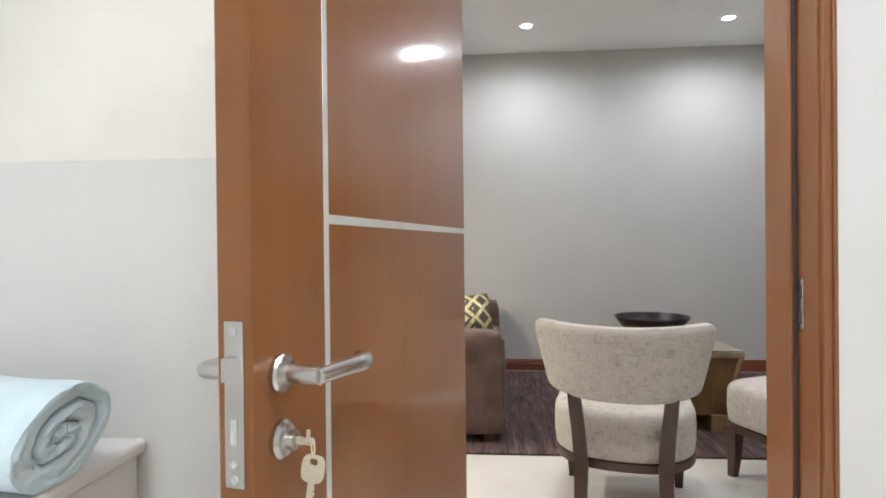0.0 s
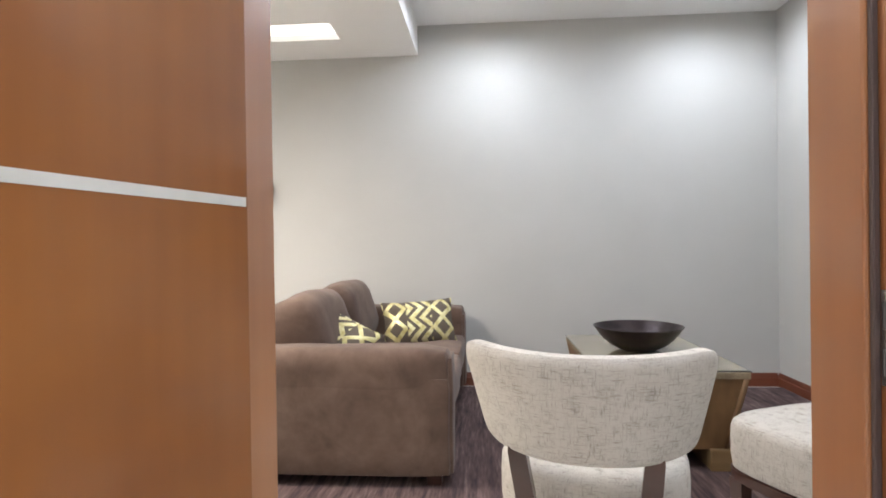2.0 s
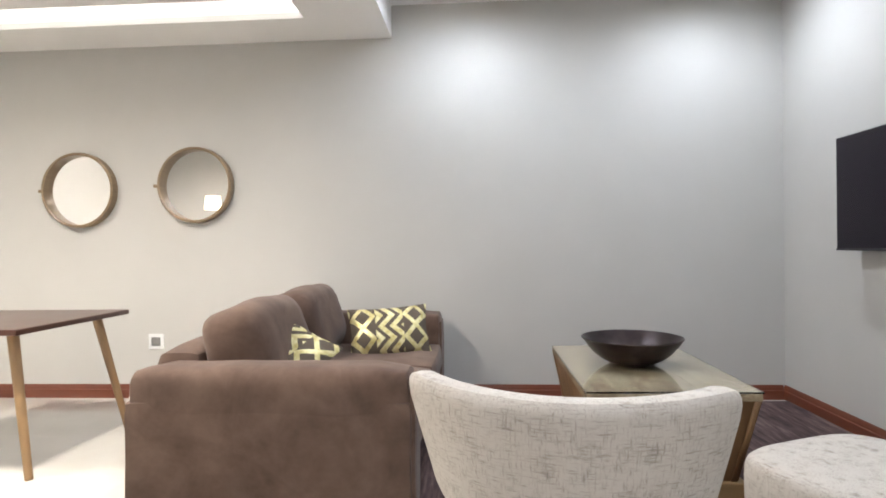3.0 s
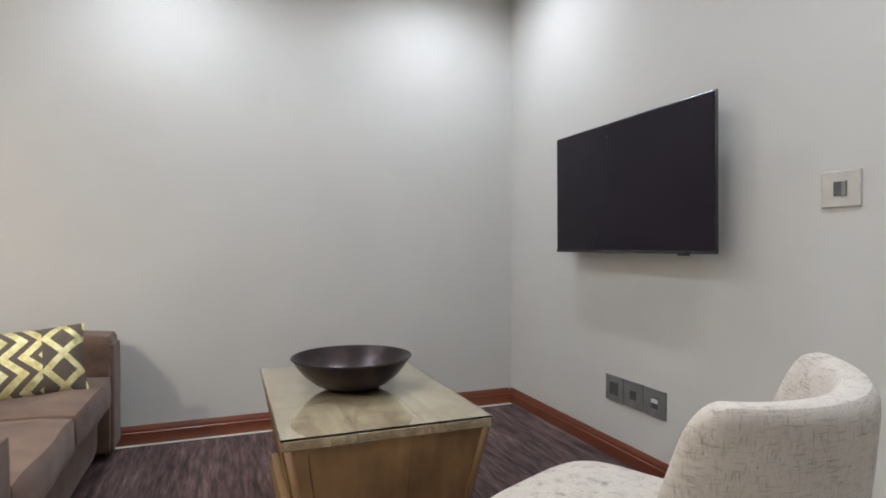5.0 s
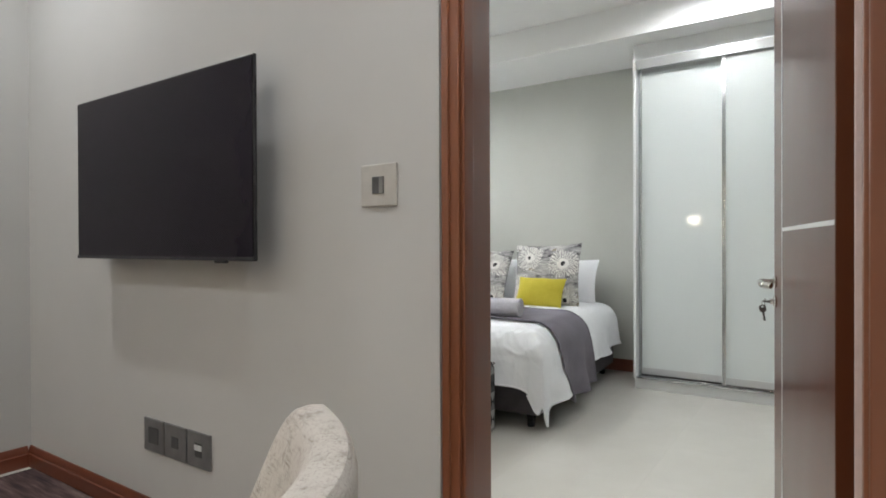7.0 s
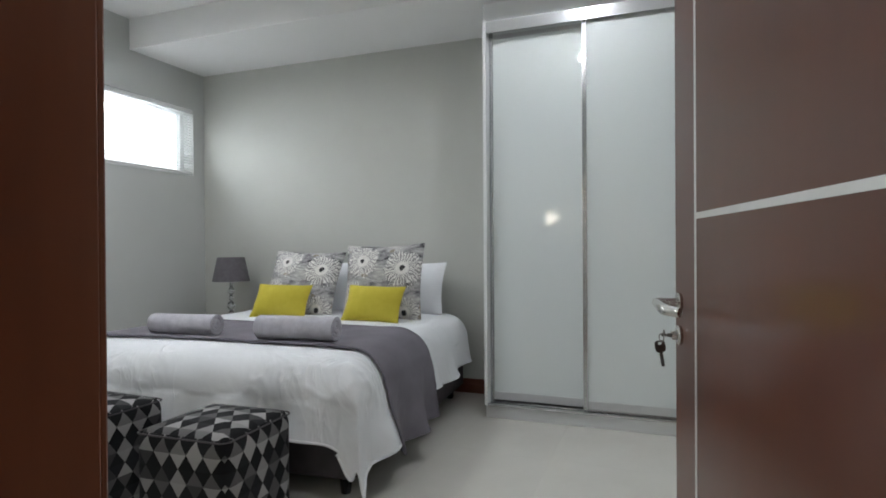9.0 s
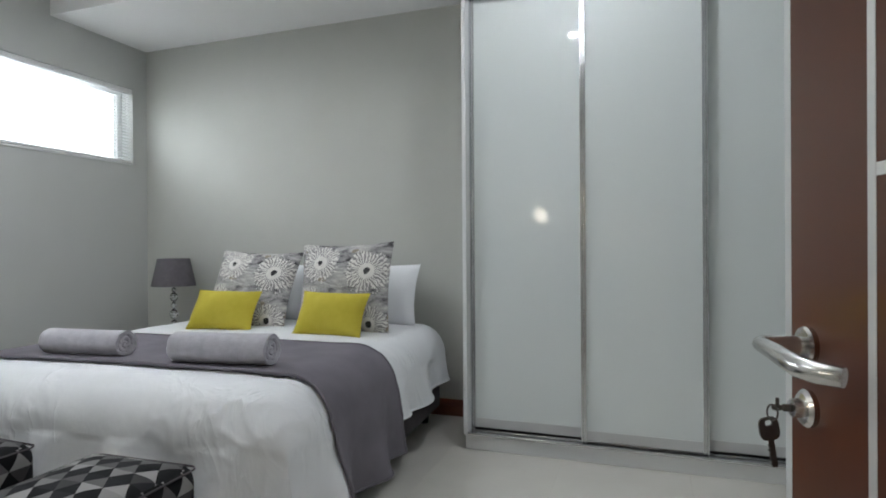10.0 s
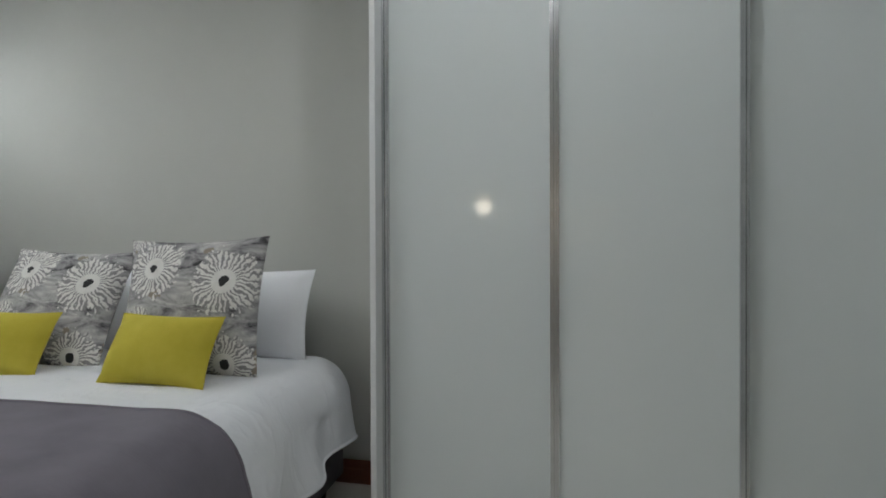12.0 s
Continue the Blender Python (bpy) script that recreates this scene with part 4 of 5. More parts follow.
def coffee_table():
    ob = thing("coffee_table", "rustic pine plank coffee table with a glass top", "coffee table", pose(0, 0, 0.011))
    x0, x1, y0, y1, top = 0.885, 1.60, 3.57, 4.665, 0.495
    nx = 3
    for i in range(nx):
        a, b = x0 + (x1 - x0) * i / nx, x0 + (x1 - x0) * (i + 1) / nx
        part("top_plank", bm_box((a + 0.0003, y0, top - 0.032), (b - 0.0003, y1, top - 0.001 * (i % 2)), 0.002), RAW_TOP, ob)
    inset = 0.07

    def panel(p, q, cuts):
        """A sloping side of upright boards from the line p-q in to the base."""
        p, q = Vector(p), Vector(q)
        c = Vector(((x0 + x1) / 2, (y0 + y1) / 2))
        d = (q - p).normalized()
        nrm = Vector((-d.y, d.x))
        if nrm.dot(c - p) < 0:
            nrm = -nrm
        L = (q - p).length
        for a, b in zip(cuts, cuts[1:]):
            rings = []
            for z, k in ((top - 0.034, 0.0), (0.10, 1.0)):
                s0, s1 = L * a, L * b
                if k:
                    s0, s1 = inset + (L - 2 * inset) * a, inset + (L - 2 * inset) * b
                o = nrm * (inset * k + 0.008)
                e = nrm * 0.024
                A, B = p + d * (s0 + 0.0015) + o, p + d * (s1 - 0.0015) + o
                rings.append([(A.x, A.y, z), (B.x, B.y, z), (B.x + e.x, B.y + e.y, z), (A.x + e.x, A.y + e.y, z)])
            part("side_board", bm_rings(rings), RAW_WOOD, ob)
    panel((x0, y0), (x1, y0), (0.0, 0.11, 0.60, 1.0))
    panel((x0, y1), (x1, y1), (0.0, 0.35, 0.7, 1.0))
    panel((x0, y0), (x0, y1), (0.0, 0.25, 0.5, 0.75, 1.0))
    panel((x1, y0), (x1, y1), (0.0, 0.3, 0.55, 0.8, 1.0))
    for s in (x0 + inset - 0.03, x1 - inset - 0.10):
        part("plinth_block", bm_box((s, y0 + inset - 0.02, 0.0), (s + 0.13, y1 - inset + 0.02, 0.105), 0.006), RAW_WOOD_X, ob, "dark worn plinth beam")
    sheet = part("glass_top", bm_box((x0 - 0.004, y0 - 0.004, top + 0.0005), (x1 + 0.004, y1 + 0.004, top + 0.0085), 0.0015), GLASS, ob, "clear glass sheet")
    sheet.visible_shadow = False
    for kx, ky, r in ((1.517, 4.003, 0.019), (0.99, 4.60, 0.016)):
        part("knot", moved(bm_lathe([(0.0005, top + 0.0002), (r, top + 0.0002)], 14, caps=False), Matrix.Translation((kx, ky, 0)) @ Matrix.Diagonal((1, 0.6, 1, 1))), CHAIR_WOOD, ob, "dark wood knot")
    part("corner_nail", moved(bm_lathe([(0.0005, 0.004), (0.012, 0.003), (0.014, 0.0)], 12), Matrix.Translation((x1 - 0.06, y0 + 0.035, 0.36)) @ Matrix.Rotation(radians(100), 4, "X")), CHAIR_WOOD, ob)
    return ob


coffee_table()
bowl = thing("bowl", "wide dark bronze bowl on the glass table top", "bowl", pose(1.222, 4.135, 0.5145))
prof = [(0.001, 0.0), (0.08, 0.0), (0.115, 0.010), (0.155, 0.030), (0.195, 0.063), (0.228, 0.104), (0.247, 0.132), (0.249, 0.135), (0.244, 0.137), (0.222, 0.110), (0.188, 0.072), (0.148, 0.041), (0.105, 0.021), (0.06, 0.012), (0.001, 0.010)]
part("shell", bm_lathe(prof, 56, caps=False), BOWL_METAL, bowl)
part("rim", bm_lathe([(0.246, 0.131), (0.2515, 0.1335), (0.2505, 0.138), (0.244, 0.1365)], 56, caps=False), BOWL_METAL, bowl)


def dining_corner():
    t = thing("dining_table", "dark-topped dining table with splayed oak legs", "table", pose(-2.35, 4.25, 0))
    part("tabletop", bm_box((-0.55, -0.45, 0.72), (0.55, 0.45, 0.75), 0.006), CHAIR_WOOD, t, "dark tabletop")
    for sx in (-1, 1):
        for sy in (-1, 1):
            part("leg", bm_tube([(sx * 0.42, sy * 0.32, 0.72), (sx * 0.56, sy * 0.40, 0.0)], [0.028, 0.019], 12), OAK, t)


dining_corner()
# lit shade shows in the round mirror; floor base and stem are added
lampf = thing("mirror_lamp", "lit lamp with a pale drum shade on an added floor stand", "lamp", pose(-3.12, 2.05, 0))
part("base", bm_lathe([(0.001, 0.0), (0.15, 0.0), (0.15, 0.015), (0.02, 0.025), (0.001, 0.026)], 32), STEEL, lampf)
part("stem", bm_tube([(0, 0, 0.02), (0, 0, 1.6)], 0.011, 10), STEEL, lampf)
part("shade", bm_lathe([(0.115, 1.66), (0.095, 1.84)], 36, caps=False), glow("lit_cream_shade", (1.0, 0.86, 0.66), 1.8), lampf, "glowing cream shade")
slot = thing("cove_light", "recessed strip light in the dropped ceiling, switched on", "light", pose(0, 0, 0))
part("diffuser", bm_box((LX0 + 0.02, S0 + 0.004, SOFFIT + 0.042), (SX - 0.004, S1 - 0.004, SOFFIT + 0.0495)), glow("lit_slot_diffuser", (1.0, 0.94, 0.86), 1.25), slot, "glowing warm diffuser")

# ---- bathroom ----
ledge = thing("bathroom_cabinet", "low white gloss cabinet along the bathroom wall", "cabinet", pose(0, 0, 0))
part("body", bm_box((BTX0 + 0.002, 0.25, 0.06), (-0.765, 1.415, 0.652), 0.008, 3), CERAMIC, ledge)
part("top", bm_box((BTX0 + 0.002, 0.23, 0.654), (-0.742, 1.4195, 0.692), 0.014, 4), CERAMIC, ledge, "rounded white top")
part("plinth", bm_box((BTX0 + 0.002, 0.27, 0.0), (-0.80, 1.41, 0.06)), CERAMIC, ledge)


def rolled_towel(label, m, length, r, material, turns=3.1, group="", squash=1.0, tilt=0.0):
    ob = thing("rolled_towel", label, "towel", m, group)
    na, nl, nc = 130, 90, 34
    ct, st = math.cos(radians(tilt)), math.sin(radians(tilt))

    def at(s, th, rho):
        w = 1 + 0.05 * noise.noise((s * 7, math.cos(th) * 1.5 + r * 40, math.sin(th) * 1.5)) + 0.010 * noise.noise((s * 55, math.cos(th) * 6, math.sin(th) * 6)) + 0.006 * noise.noise((s * 140, math.cos(th) * 15, math.sin(th) * 15))
        px, py = rho * r * w * math.cos(th), rho * r * w * math.sin(th) * squash
        return (s, px * ct - py * st, px * st + py * ct)

    def ridge(rho, th):
        """Height of the rolled layers on the end face: rounded, with a deep crease between the turns."""
        turn = (th / (2 * math.pi) + 0.12) % 1.0
        k = 1.0 if rho < 0.72 else max(0.0, (0.9 - rho) / 0.18)
        f = (rho * turns + turn * k + 0.17 * noise.noise((math.cos(th) * 2, math.sin(th) * 2, rho * 2))) % 1.0
        return (1 - (2 * f - 1) ** 2) ** 0.5 - 0.3 * (f < 0.05 or f > 0.95)
    depth = 0.45 * r / turns
    rings = []
    for sgn in (-1, 1):
        cap = []
        for c in range(nc):
            rho = 0.03 + 0.97 * c / (nc - 1)
            cap.append([at(sgn * (length / 2 - depth + depth * ridge(rho, 2 * math.pi * i / na) + 0.003 * noise.noise((rho * 12, i * 0.2, r * 9))), 2 * math.pi * i / na, rho) for i in range(na)])
        if sgn < 0:
            rings += cap
            for k in range(1, nl):
                s = (k / nl - 0.5) * (length - 2 * depth)
                rings.append([at(s, 2 * math.pi * i / na, 1.0) for i in range(na)])
        else:
            rings += cap[::-1]
    bm = bm_rings(rings)
    low = min(v.co.z for v in bm.verts)
    for v in bm.verts:
        v.co.z = max(v.co.z - low, 0.05 * r) - 0.05 * r
    part("roll", bm, material, ob, smooth=60)
    return ob


rolled_towel("thick pale blue rolled towel on the white cabinet", pose(-0.965, 1.185, 0.692, 0, 0, -11), 0.46, 0.120, TOWEL_BLUE, 2.7, "", 0.67, 36)

# ---- bedroom ----
win = tagged(thing("window_1", "high narrow window with a closed white blind", "window", pose(0, 0, 0)), kind="structure")
wx0, wx1, wz0, wz1 = WIN
yo = BY1 + 0.11
for nm, lo, hi in (("frame_bottom", (wx0, yo, wz0), (wx1, yo + 0.05, wz0 + 0.045)), ("frame_top", (wx0, yo, wz1 - 0.045), (wx1, yo + 0.05, wz1)),
                   ("frame_side", (wx0, yo, wz0 + 0.045), (wx0 + 0.045, yo + 0.05, wz1 - 0.045)), ("frame_side", (wx1 - 0.045, yo, wz0 + 0.045), (wx1, yo + 0.05, wz1 - 0.045))):
    part(nm, bm_box(lo, hi, 0.003), CARCASS, win)
pane = part("pane", bm_box((wx0 + 0.045, yo + 0.02, wz0 + 0.045), (wx1 - 0.045, yo + 0.026, wz1 - 0.045)), GLASS, win)
pane.visible_shadow = False
part("sill", bm_box((wx0, BY1 - 0.006, wz0 - 0.012), (wx1, BY1 + 0.10, wz0 + 0.002), 0.003), CARCASS, win)
blind = thing("venetian_blind", "white venetian blind with half-open slats", "blind", pose(0, 0, 0))
part("head_rail", bm_box((wx0 + 0.004, BY1 + 0.002, wz1 - 0.035), (wx1 - 0.004, BY1 + 0.042, wz1 - 0.002), 0.003), BLIND, blind)
part("bottom_rail", bm_box((wx0 + 0.004, BY1 + 0.007, wz0 + 0.008), (wx1 - 0.004, BY1 + 0.037, wz0 + 0.024), 0.003), BLIND, blind)
slat_mesh = mesh_of("slat", moved(bm_box((wx0 + 0.006, -0.0145, -0.0009), (wx1 - 0.006, 0.0145, 0.0009)), Matrix.Rotation(radians(24), 4, "X")), BLIND, 0)
ns = 22
for i in range(ns):
    s = new("slat", slat_mesh)
    s.parent = blind
    s.location = (0, BY1 + 0.022, wz0 + 0.04 + i * (wz1 - wz0 - 0.085) / (ns - 1))
for x in (wx0 + 0.2, (wx0 + wx1) / 2, wx1 - 0.2):
    part("ladder_cord", bm_tube([(x, BY1 + 0.006, wz0 + 0.02), (x, BY1 + 0.006, wz1 - 0.03)], 0.0012, 5), BLIND, blind)
part("pull_cord", bm_tube([(wx1 - 0.05, BY1 + 0.004, wz1 - 0.03), (wx1 - 0.05, BY1 + 0.003, wz0 + 0.22)], 0.0015, 5), BLIND, blind)
structure("backdrop", bm_box((wx0 - 2.5, BY1 + 2.5, -0.1), (wx1 + 2.5, BY1 + 2.52, 6.0)), glow("bright_overcast_daylight", (0.93, 0.97, 1.0), 9.0), "bright white daylight outside the window", "backdrop")


# added out of view: its mirror image makes the wardrobe doors' highlight
highlight_lamp = thing("highlight_lamp", "small glowing shade added out of view for a highlight on the wardrobe doors", "lamp", pose(WX1, 3.34, 1.36))
part("back_plate", bm_box((0.0, -0.04, -0.05), (0.012, 0.04, 0.05), 0.004), STEEL, highlight_lamp)
part("arm", bm_tube([(0.01, 0, -0.02), (0.05, 0, -0.03), (0.07, 0, 0.0)], 0.006, 8), STEEL, highlight_lamp)
part("shade", bm_lathe([(0.02, 0.0), (0.045, 0.012), (0.062, 0.06), (0.066, 0.11), (0.062, 0.11), (0.04, 0.016)], 28, (0.07, 0, 0), False), glow("highlight_glow", (1.0, 0.90, 0.74), 34.0), highlight_lamp, "glowing shade of the added highlight lamp")


def wardrobe():
    ob = thing("sliding_wardrobe", "tall built-in wardrobe with gloss white sliding doors", "wardrobe", pose(0, 0, 0))
    fx, y0, y1, z0, z1 = 5.932, 1.425, 3.228, 0.085, 2.562
    part("side_panel", bm_box((fx - 0.045, y1 - 0.022, z0), (BX1 - 0.002, y1, z1), 0.002), CARCASS, ob)
    part("side_panel", bm_box((fx - 0.045, y0, z0), (BX1 - 0.002, y0 + 0.018, z1), 0.002), CARCASS, ob)
    part("plinth", bm_box((fx - 0.018, y0, 0.0), (BX1 - 0.002, y1 - 0.004, z0 - 0.001), 0.002), CARCASS, ob)
    part("top_panel", bm_box((fx - 0.02, y0, z1 - 0.02), (BX1 - 0.002, y1, SOFFIT - 0.001), 0.002), CARCASS, ob)
    part("inside", bm_box((fx + 0.095, y0 + 0.02, z0 + 0.005), (BX1 - 0.004, y1 - 0.024, z1 - 0.022)), DARK_RECESS, ob)
    part("top_track", bm_join(bm_box((fx - 0.042, y0 + 0.018, z1 - 0.085), (fx - 0.036, y1 - 0.022, z1 - 0.012), 0.001), bm_box((fx - 0.036, y0 + 0.018, z1 - 0.03), (fx + 0.09, y1 - 0.022, z1 - 0.022))), CHROME, ob, "polished aluminium top track")
    part("bottom_track", bm_join(bm_box((fx - 0.046, y0 + 0.018, z0), (fx + 0.09, y1 - 0.022, z0 + 0.008), 0.001), bm_box((fx - 0.046, y0 + 0.018, z0 + 0.0085), (fx - 0.040, y1 - 0.022, z0 + 0.012), 0.001), bm_box((fx + 0.02, y0 + 0.018, z0 + 0.0085), (fx + 0.024, y1 - 0.022, z0 + 0.012))), STILE, ob, "brushed aluminium bottom track")
    for ya, back, w in ((2.585, 0.042, 0.62), (2.011, 0.0, 0.594), (1.443, 0.042, 0.60)):
        yb = ya + w
        x = fx - 0.012 + back
        d = part("sliding_door", bm_box((x, ya + 0.012, z0 + 0.024), (x + 0.012, yb - 0.012, z1 - 0.032)), WARDROBE_WHITE, ob, "gloss white glass door panel")
        for yy in (ya, yb - 0.026):
            prof_s = [(x - 0.012, yy), (x - 0.012, yy + 0.008), (x - 0.004, yy + 0.0095), (x - 0.004, yy + 0.0165), (x - 0.012, yy + 0.018), (x - 0.012, yy + 0.026), (x + 0.018, yy + 0.026), (x + 0.018, yy)]
            part("stile", bm_prism(prof_s, z0 + 0.016, z1 - 0.032), STILE, d, "brushed aluminium stile", 0)
        part("bottom_rail", bm_box((x - 0.004, ya + 0.026, z0 + 0.024), (x - 0.0005, yb - 0.026, z0 + 0.075), 0.001), SATIN_ALU, d, "satin aluminium bottom rail")
        part("top_rail", bm_box((x - 0.004, ya + 0.026, z1 - 0.105), (x - 0.0005, yb - 0.026, z1 - 0.078), 0.001), SATIN_ALU, d)
    return ob


wardrobe()

BED_X0, BED_X1, BED_Y0, BED_Y1, BED_Z = 4.47, 6.40, 3.36, 5.25, 0.610


BED_TURN = Matrix.Translation((BED_X0, BED_Y0, 0)) @ Matrix.Rotation(radians(3.6), 4, "Z") @ Matrix.Translation((-BED_X0, -BED_Y0, 0))


def fold(t, edge, sign, r):
    """Cloth past an edge: place across, and drop."""
    if t <= 0:
        return edge - sign * r + sign * t, 0.0
    a = t / r
    if a < math.pi / 2:
        return edge - sign * r + sign * r * math.sin(a), r * (1 - math.cos(a))
    e = t - r * math.pi / 2
    return edge + sign * 0.13 * e, r + e


HEMS = {}


def drape(x_from, x_to, hang_r, hang_l, hang_foot, off, wrinkle, nx, ny, seed, r=0.17):
    """A bedcover over the mattress. It hangs over both sides and, where hang_foot is given, over the foot."""
    bm = bmesh.new()
    yc = (BED_Y0 + BED_Y1) / 2
    grid, HEMS[seed] = [], []
    width = BED_Y1 - BED_Y0
    x_in = BED_X0 + r
    for i in range(nx + 1):
        row = []
        for j in range(ny + 1):
            u, v = i / nx, j / ny
            a = x_from + (x_to - x_from) * u if hang_foot is None else (-(hang_foot + r * math.pi / 2) + (hang_foot + r * math.pi / 2 + x_to - x_in) * u)
            arc = r * math.pi / 2
            b = -(width / 2 - r + arc + hang_r(u)) + (width - 2 * r + 2 * arc + hang_r(u) + hang_l(u)) * v
            near = math.exp(-(((abs(b) - width / 2) / 0.09) ** 2)) if b < 0 else 0.0
            if hang_foot is not None and a < 0:
                a *= 1 + 0.3 * near
            if hang_foot is not None and b < -(width / 2 - r):
                b = -(width / 2 - r) + (b + width / 2 - r) * (1 + 0.22 * math.exp(-((max(a, 0.0) / 0.28) ** 2)))
            if hang_foot is None:
                x, dx = a, 0.0
                if a < x_in:
                    x, dx = fold(x_in - a, BED_X0, -1, r)
            else:
                x, dx = (x_in + a, 0.0) if a >= 0 else fold(-a, BED_X0, -1, r)
            tb = abs(b) - (width / 2 - r)
            if tb > 0:
                y, dy = fold(tb, BED_Y0 if b < 0 else BED_Y1, -1 if b < 0 else 1, r)
            else:
                y, dy = yc + b, 0.0
            drop = math.hypot(dx, dy)
            drop = drop if drop < 0.45 else 0.45 + 0.13 * math.tanh((drop - 0.45) / 0.13)
            p = Vector((x, y, BED_Z - drop))
            n1 = noise.noise((x * 3.2 + seed, y * 3.2, drop * 3)) * 0.6 + noise.noise((x * 8 + seed, y * 8, drop * 7)) * 0.35
            crown = 0.012 * (1 - min(1, abs(b) / (width / 2)) ** 2)
            outward = Vector((-1.0 if dx > 0.02 else 0.0, (-1.0 if b < 0 else 1.0) if dy > 0.02 else 0.0, 1.0 if drop < r else 0.15)).normalized()
            ruck = abs(noise.noise((x * 2.4 + y * 1.7 + seed, (y - x) * 1.1, drop * 4 + seed))) ** 2 * 1.5
            fl = 0.035 * (drop / 0.4) ** 2 * math.sin((x if dy > dx else y) * 17 + seed) if drop > r else 0.0
            patch = max(0.0, noise.noise((x * 2.1 + seed * 7, y * 2.1, drop * 2.5)) + 0.12) * min(1.0, drop / 0.06)
            crease = (1 - abs(noise.noise((x * 9 + y * 11 + drop * 8, drop * 9 - y * 5 + seed, y * 4 - x * 5)))) ** 9 - 0.25
            p += outward * (off + 1.1 * wrinkle * patch * crease + wrinkle * (n1 * (0.5 + 0.5 * min(1.0, drop / 0.15)) + ruck * min(1.0, drop / 0.12)) + crown * max(0.0, 1 - drop / r) + fl)
            p.z = max(p.z, 0.03)
            row.append(bm.verts.new(p))
        grid.append(row)
    if hang_foot is None:
        edges = [[v.co.copy() for v in grid[0]], [v.co.copy() for v in grid[-1]], [row[0].co.copy() for row in grid], [row[-1].co.copy() for row in grid]]
    else:
        edges = [[v.co.copy() for v in grid[0]], [row[0].co.copy() for row in grid], [row[-1].co.copy() for row in grid]]
    HEMS[seed] = edges
    for i in range(nx):
        for j in range(ny):
            bm.faces.new((grid[i][j], grid[i + 1][j], grid[i + 1][j + 1], grid[i][j + 1]))
    bmesh.ops.recalc_face_normals(bm, faces=bm.faces[:])
    bm.normal_update()
    up = 1.0 if grid[nx // 2][ny // 2].normal.z > 0 else -1.0
    lower = [[bm.verts.new(v.co - up * v.normal * 0.010) for v in row] for row in grid]
    for i in range(nx):
        for j in range(ny):
            bm.faces.new((lower[i][j], lower[i][j + 1], lower[i + 1][j + 1], lower[i + 1][j]))
    for i in range(nx):
        for j in (0, ny):
            bm.faces.new((grid[i][j], grid[i + 1][j], lower[i + 1][j], lower[i][j]))
    for j in range(ny):
        for i in (0, nx):
            bm.faces.new((grid[i][j], grid[i][j + 1], lower[i][j + 1], lower[i][j]))
    bmesh.ops.recalc_face_normals(bm, faces=bm.faces[:])
    return bm


def bed():
    ob = thing("bed", "made double bed with white bedding on a charcoal base", "bed", BED_TURN)
    part("base", bm_box((BED_X0 + 0.05, BED_Y0 + 0.045, 0.09), (BED_X1 - 0.05, BED_Y1 - 0.045, 0.345), 0.02, 3), BASE_GREY, ob, "charcoal fabric bed base")
    part("mattress", bm_box((BED_X0 + 0.10, BED_Y0 + 0.09, 0.345), (BED_X1 - 0.03, BED_Y1 - 0.09, 0.54), 0.08, 5), SHEET_WHITE, ob)
    for x in (BED_X0 + 0.14, 5.45, BED_X1 - 0.12):
        for y in (BED_Y0 + 0.13, BED_Y1 - 0.13):
            part("foot", bm_lathe([(0.022, 0.0), (0.024, 0.01), (0.03, 0.085), (0.03, 0.092)], 14, (x, y, 0)), BLACK_PLASTIC, ob, "black plastic foot")
    return ob


bed()
duvet = thing("duvet", "white cotton duvet hanging unevenly over the bed", "duvet", BED_TURN)
part("cover", drape(0, 6.30, lambda u: 0.19 - 0.03 * u + 0.015 * math.sin(u * 19), lambda u: 0.19, 0.165, 0.004, 0.018, 190, 190, 3.0), COTTON, duvet, smooth=80)
for line in HEMS[3.0]:
    part("hem", bm_tube(line, 0.0065, 6), SHEET_WHITE, duvet)
throw = thing("bed_runner", "grey ribbed throw laid across the bed", "throw", BED_TURN)
part("cloth", drape(4.745, 5.385, lambda u: 0.30, lambda u: 0.30, None, 0.021, 0.014, 40, 110, 3.0), THROW, throw, smooth=80)
for line in HEMS[3.0]:
    part("hem", bm_tube(line, 0.006, 6), THROW, throw)

TOP = 0.632
RUN_Z = 0.643


def lean_on_bed(name, label, category, w, h, d, material, y, x, tilt, turn, group, z=TOP, spin=0.0):
    """A cushion on the bed that faces the foot and leans back."""
    return scatter(name, label, category, w, h, d, material, pose(x, y, z, 0, 0, -90 + turn) @ pose(0, 0, 0, -tilt, 0, 0) @ pose(0, 0, 0, 0, spin, 0), group)


for y in (3.985, 4.70):
    lean_on_bed("pillow", "plump white pillow against the wall", "pillow", 0.70, 0.40, 0.17, SHEET_WHITE, y, 6.20, 14, 0, "white pillows on the bed", TOP - 0.03)
lean_on_bed("floral_cushion", "grey cushion printed with white spoked flowers", "cushion", 0.59, 0.54, 0.15, FLORAL, 3.955, 5.85, 14, 3, "floral cushions on the bed", TOP - 0.03, -1.5)
lean_on_bed("floral_cushion", "grey cushion printed with white spoked flowers, slumped sideways", "cushion", 0.585, 0.53, 0.15, FLORAL, 4.65, 5.84, 26, 5, "floral cushions on the bed", TOP - 0.03, 2)
lean_on_bed("lumbar_cushion", "mustard yellow lumbar cushion", "cushion", 0.41, 0.26, 0.13, YELLOW, 3.94, 5.655, 30, 3, "yellow cushions on the bed", TOP - 0.01, 1)
lean_on_bed("lumbar_cushion", "mustard yellow lumbar cushion, slightly askew", "cushion", 0.415, 0.26, 0.13, YELLOW, 4.66, 5.65, 32, 9, "yellow cushions on the bed", TOP - 0.01, 1)
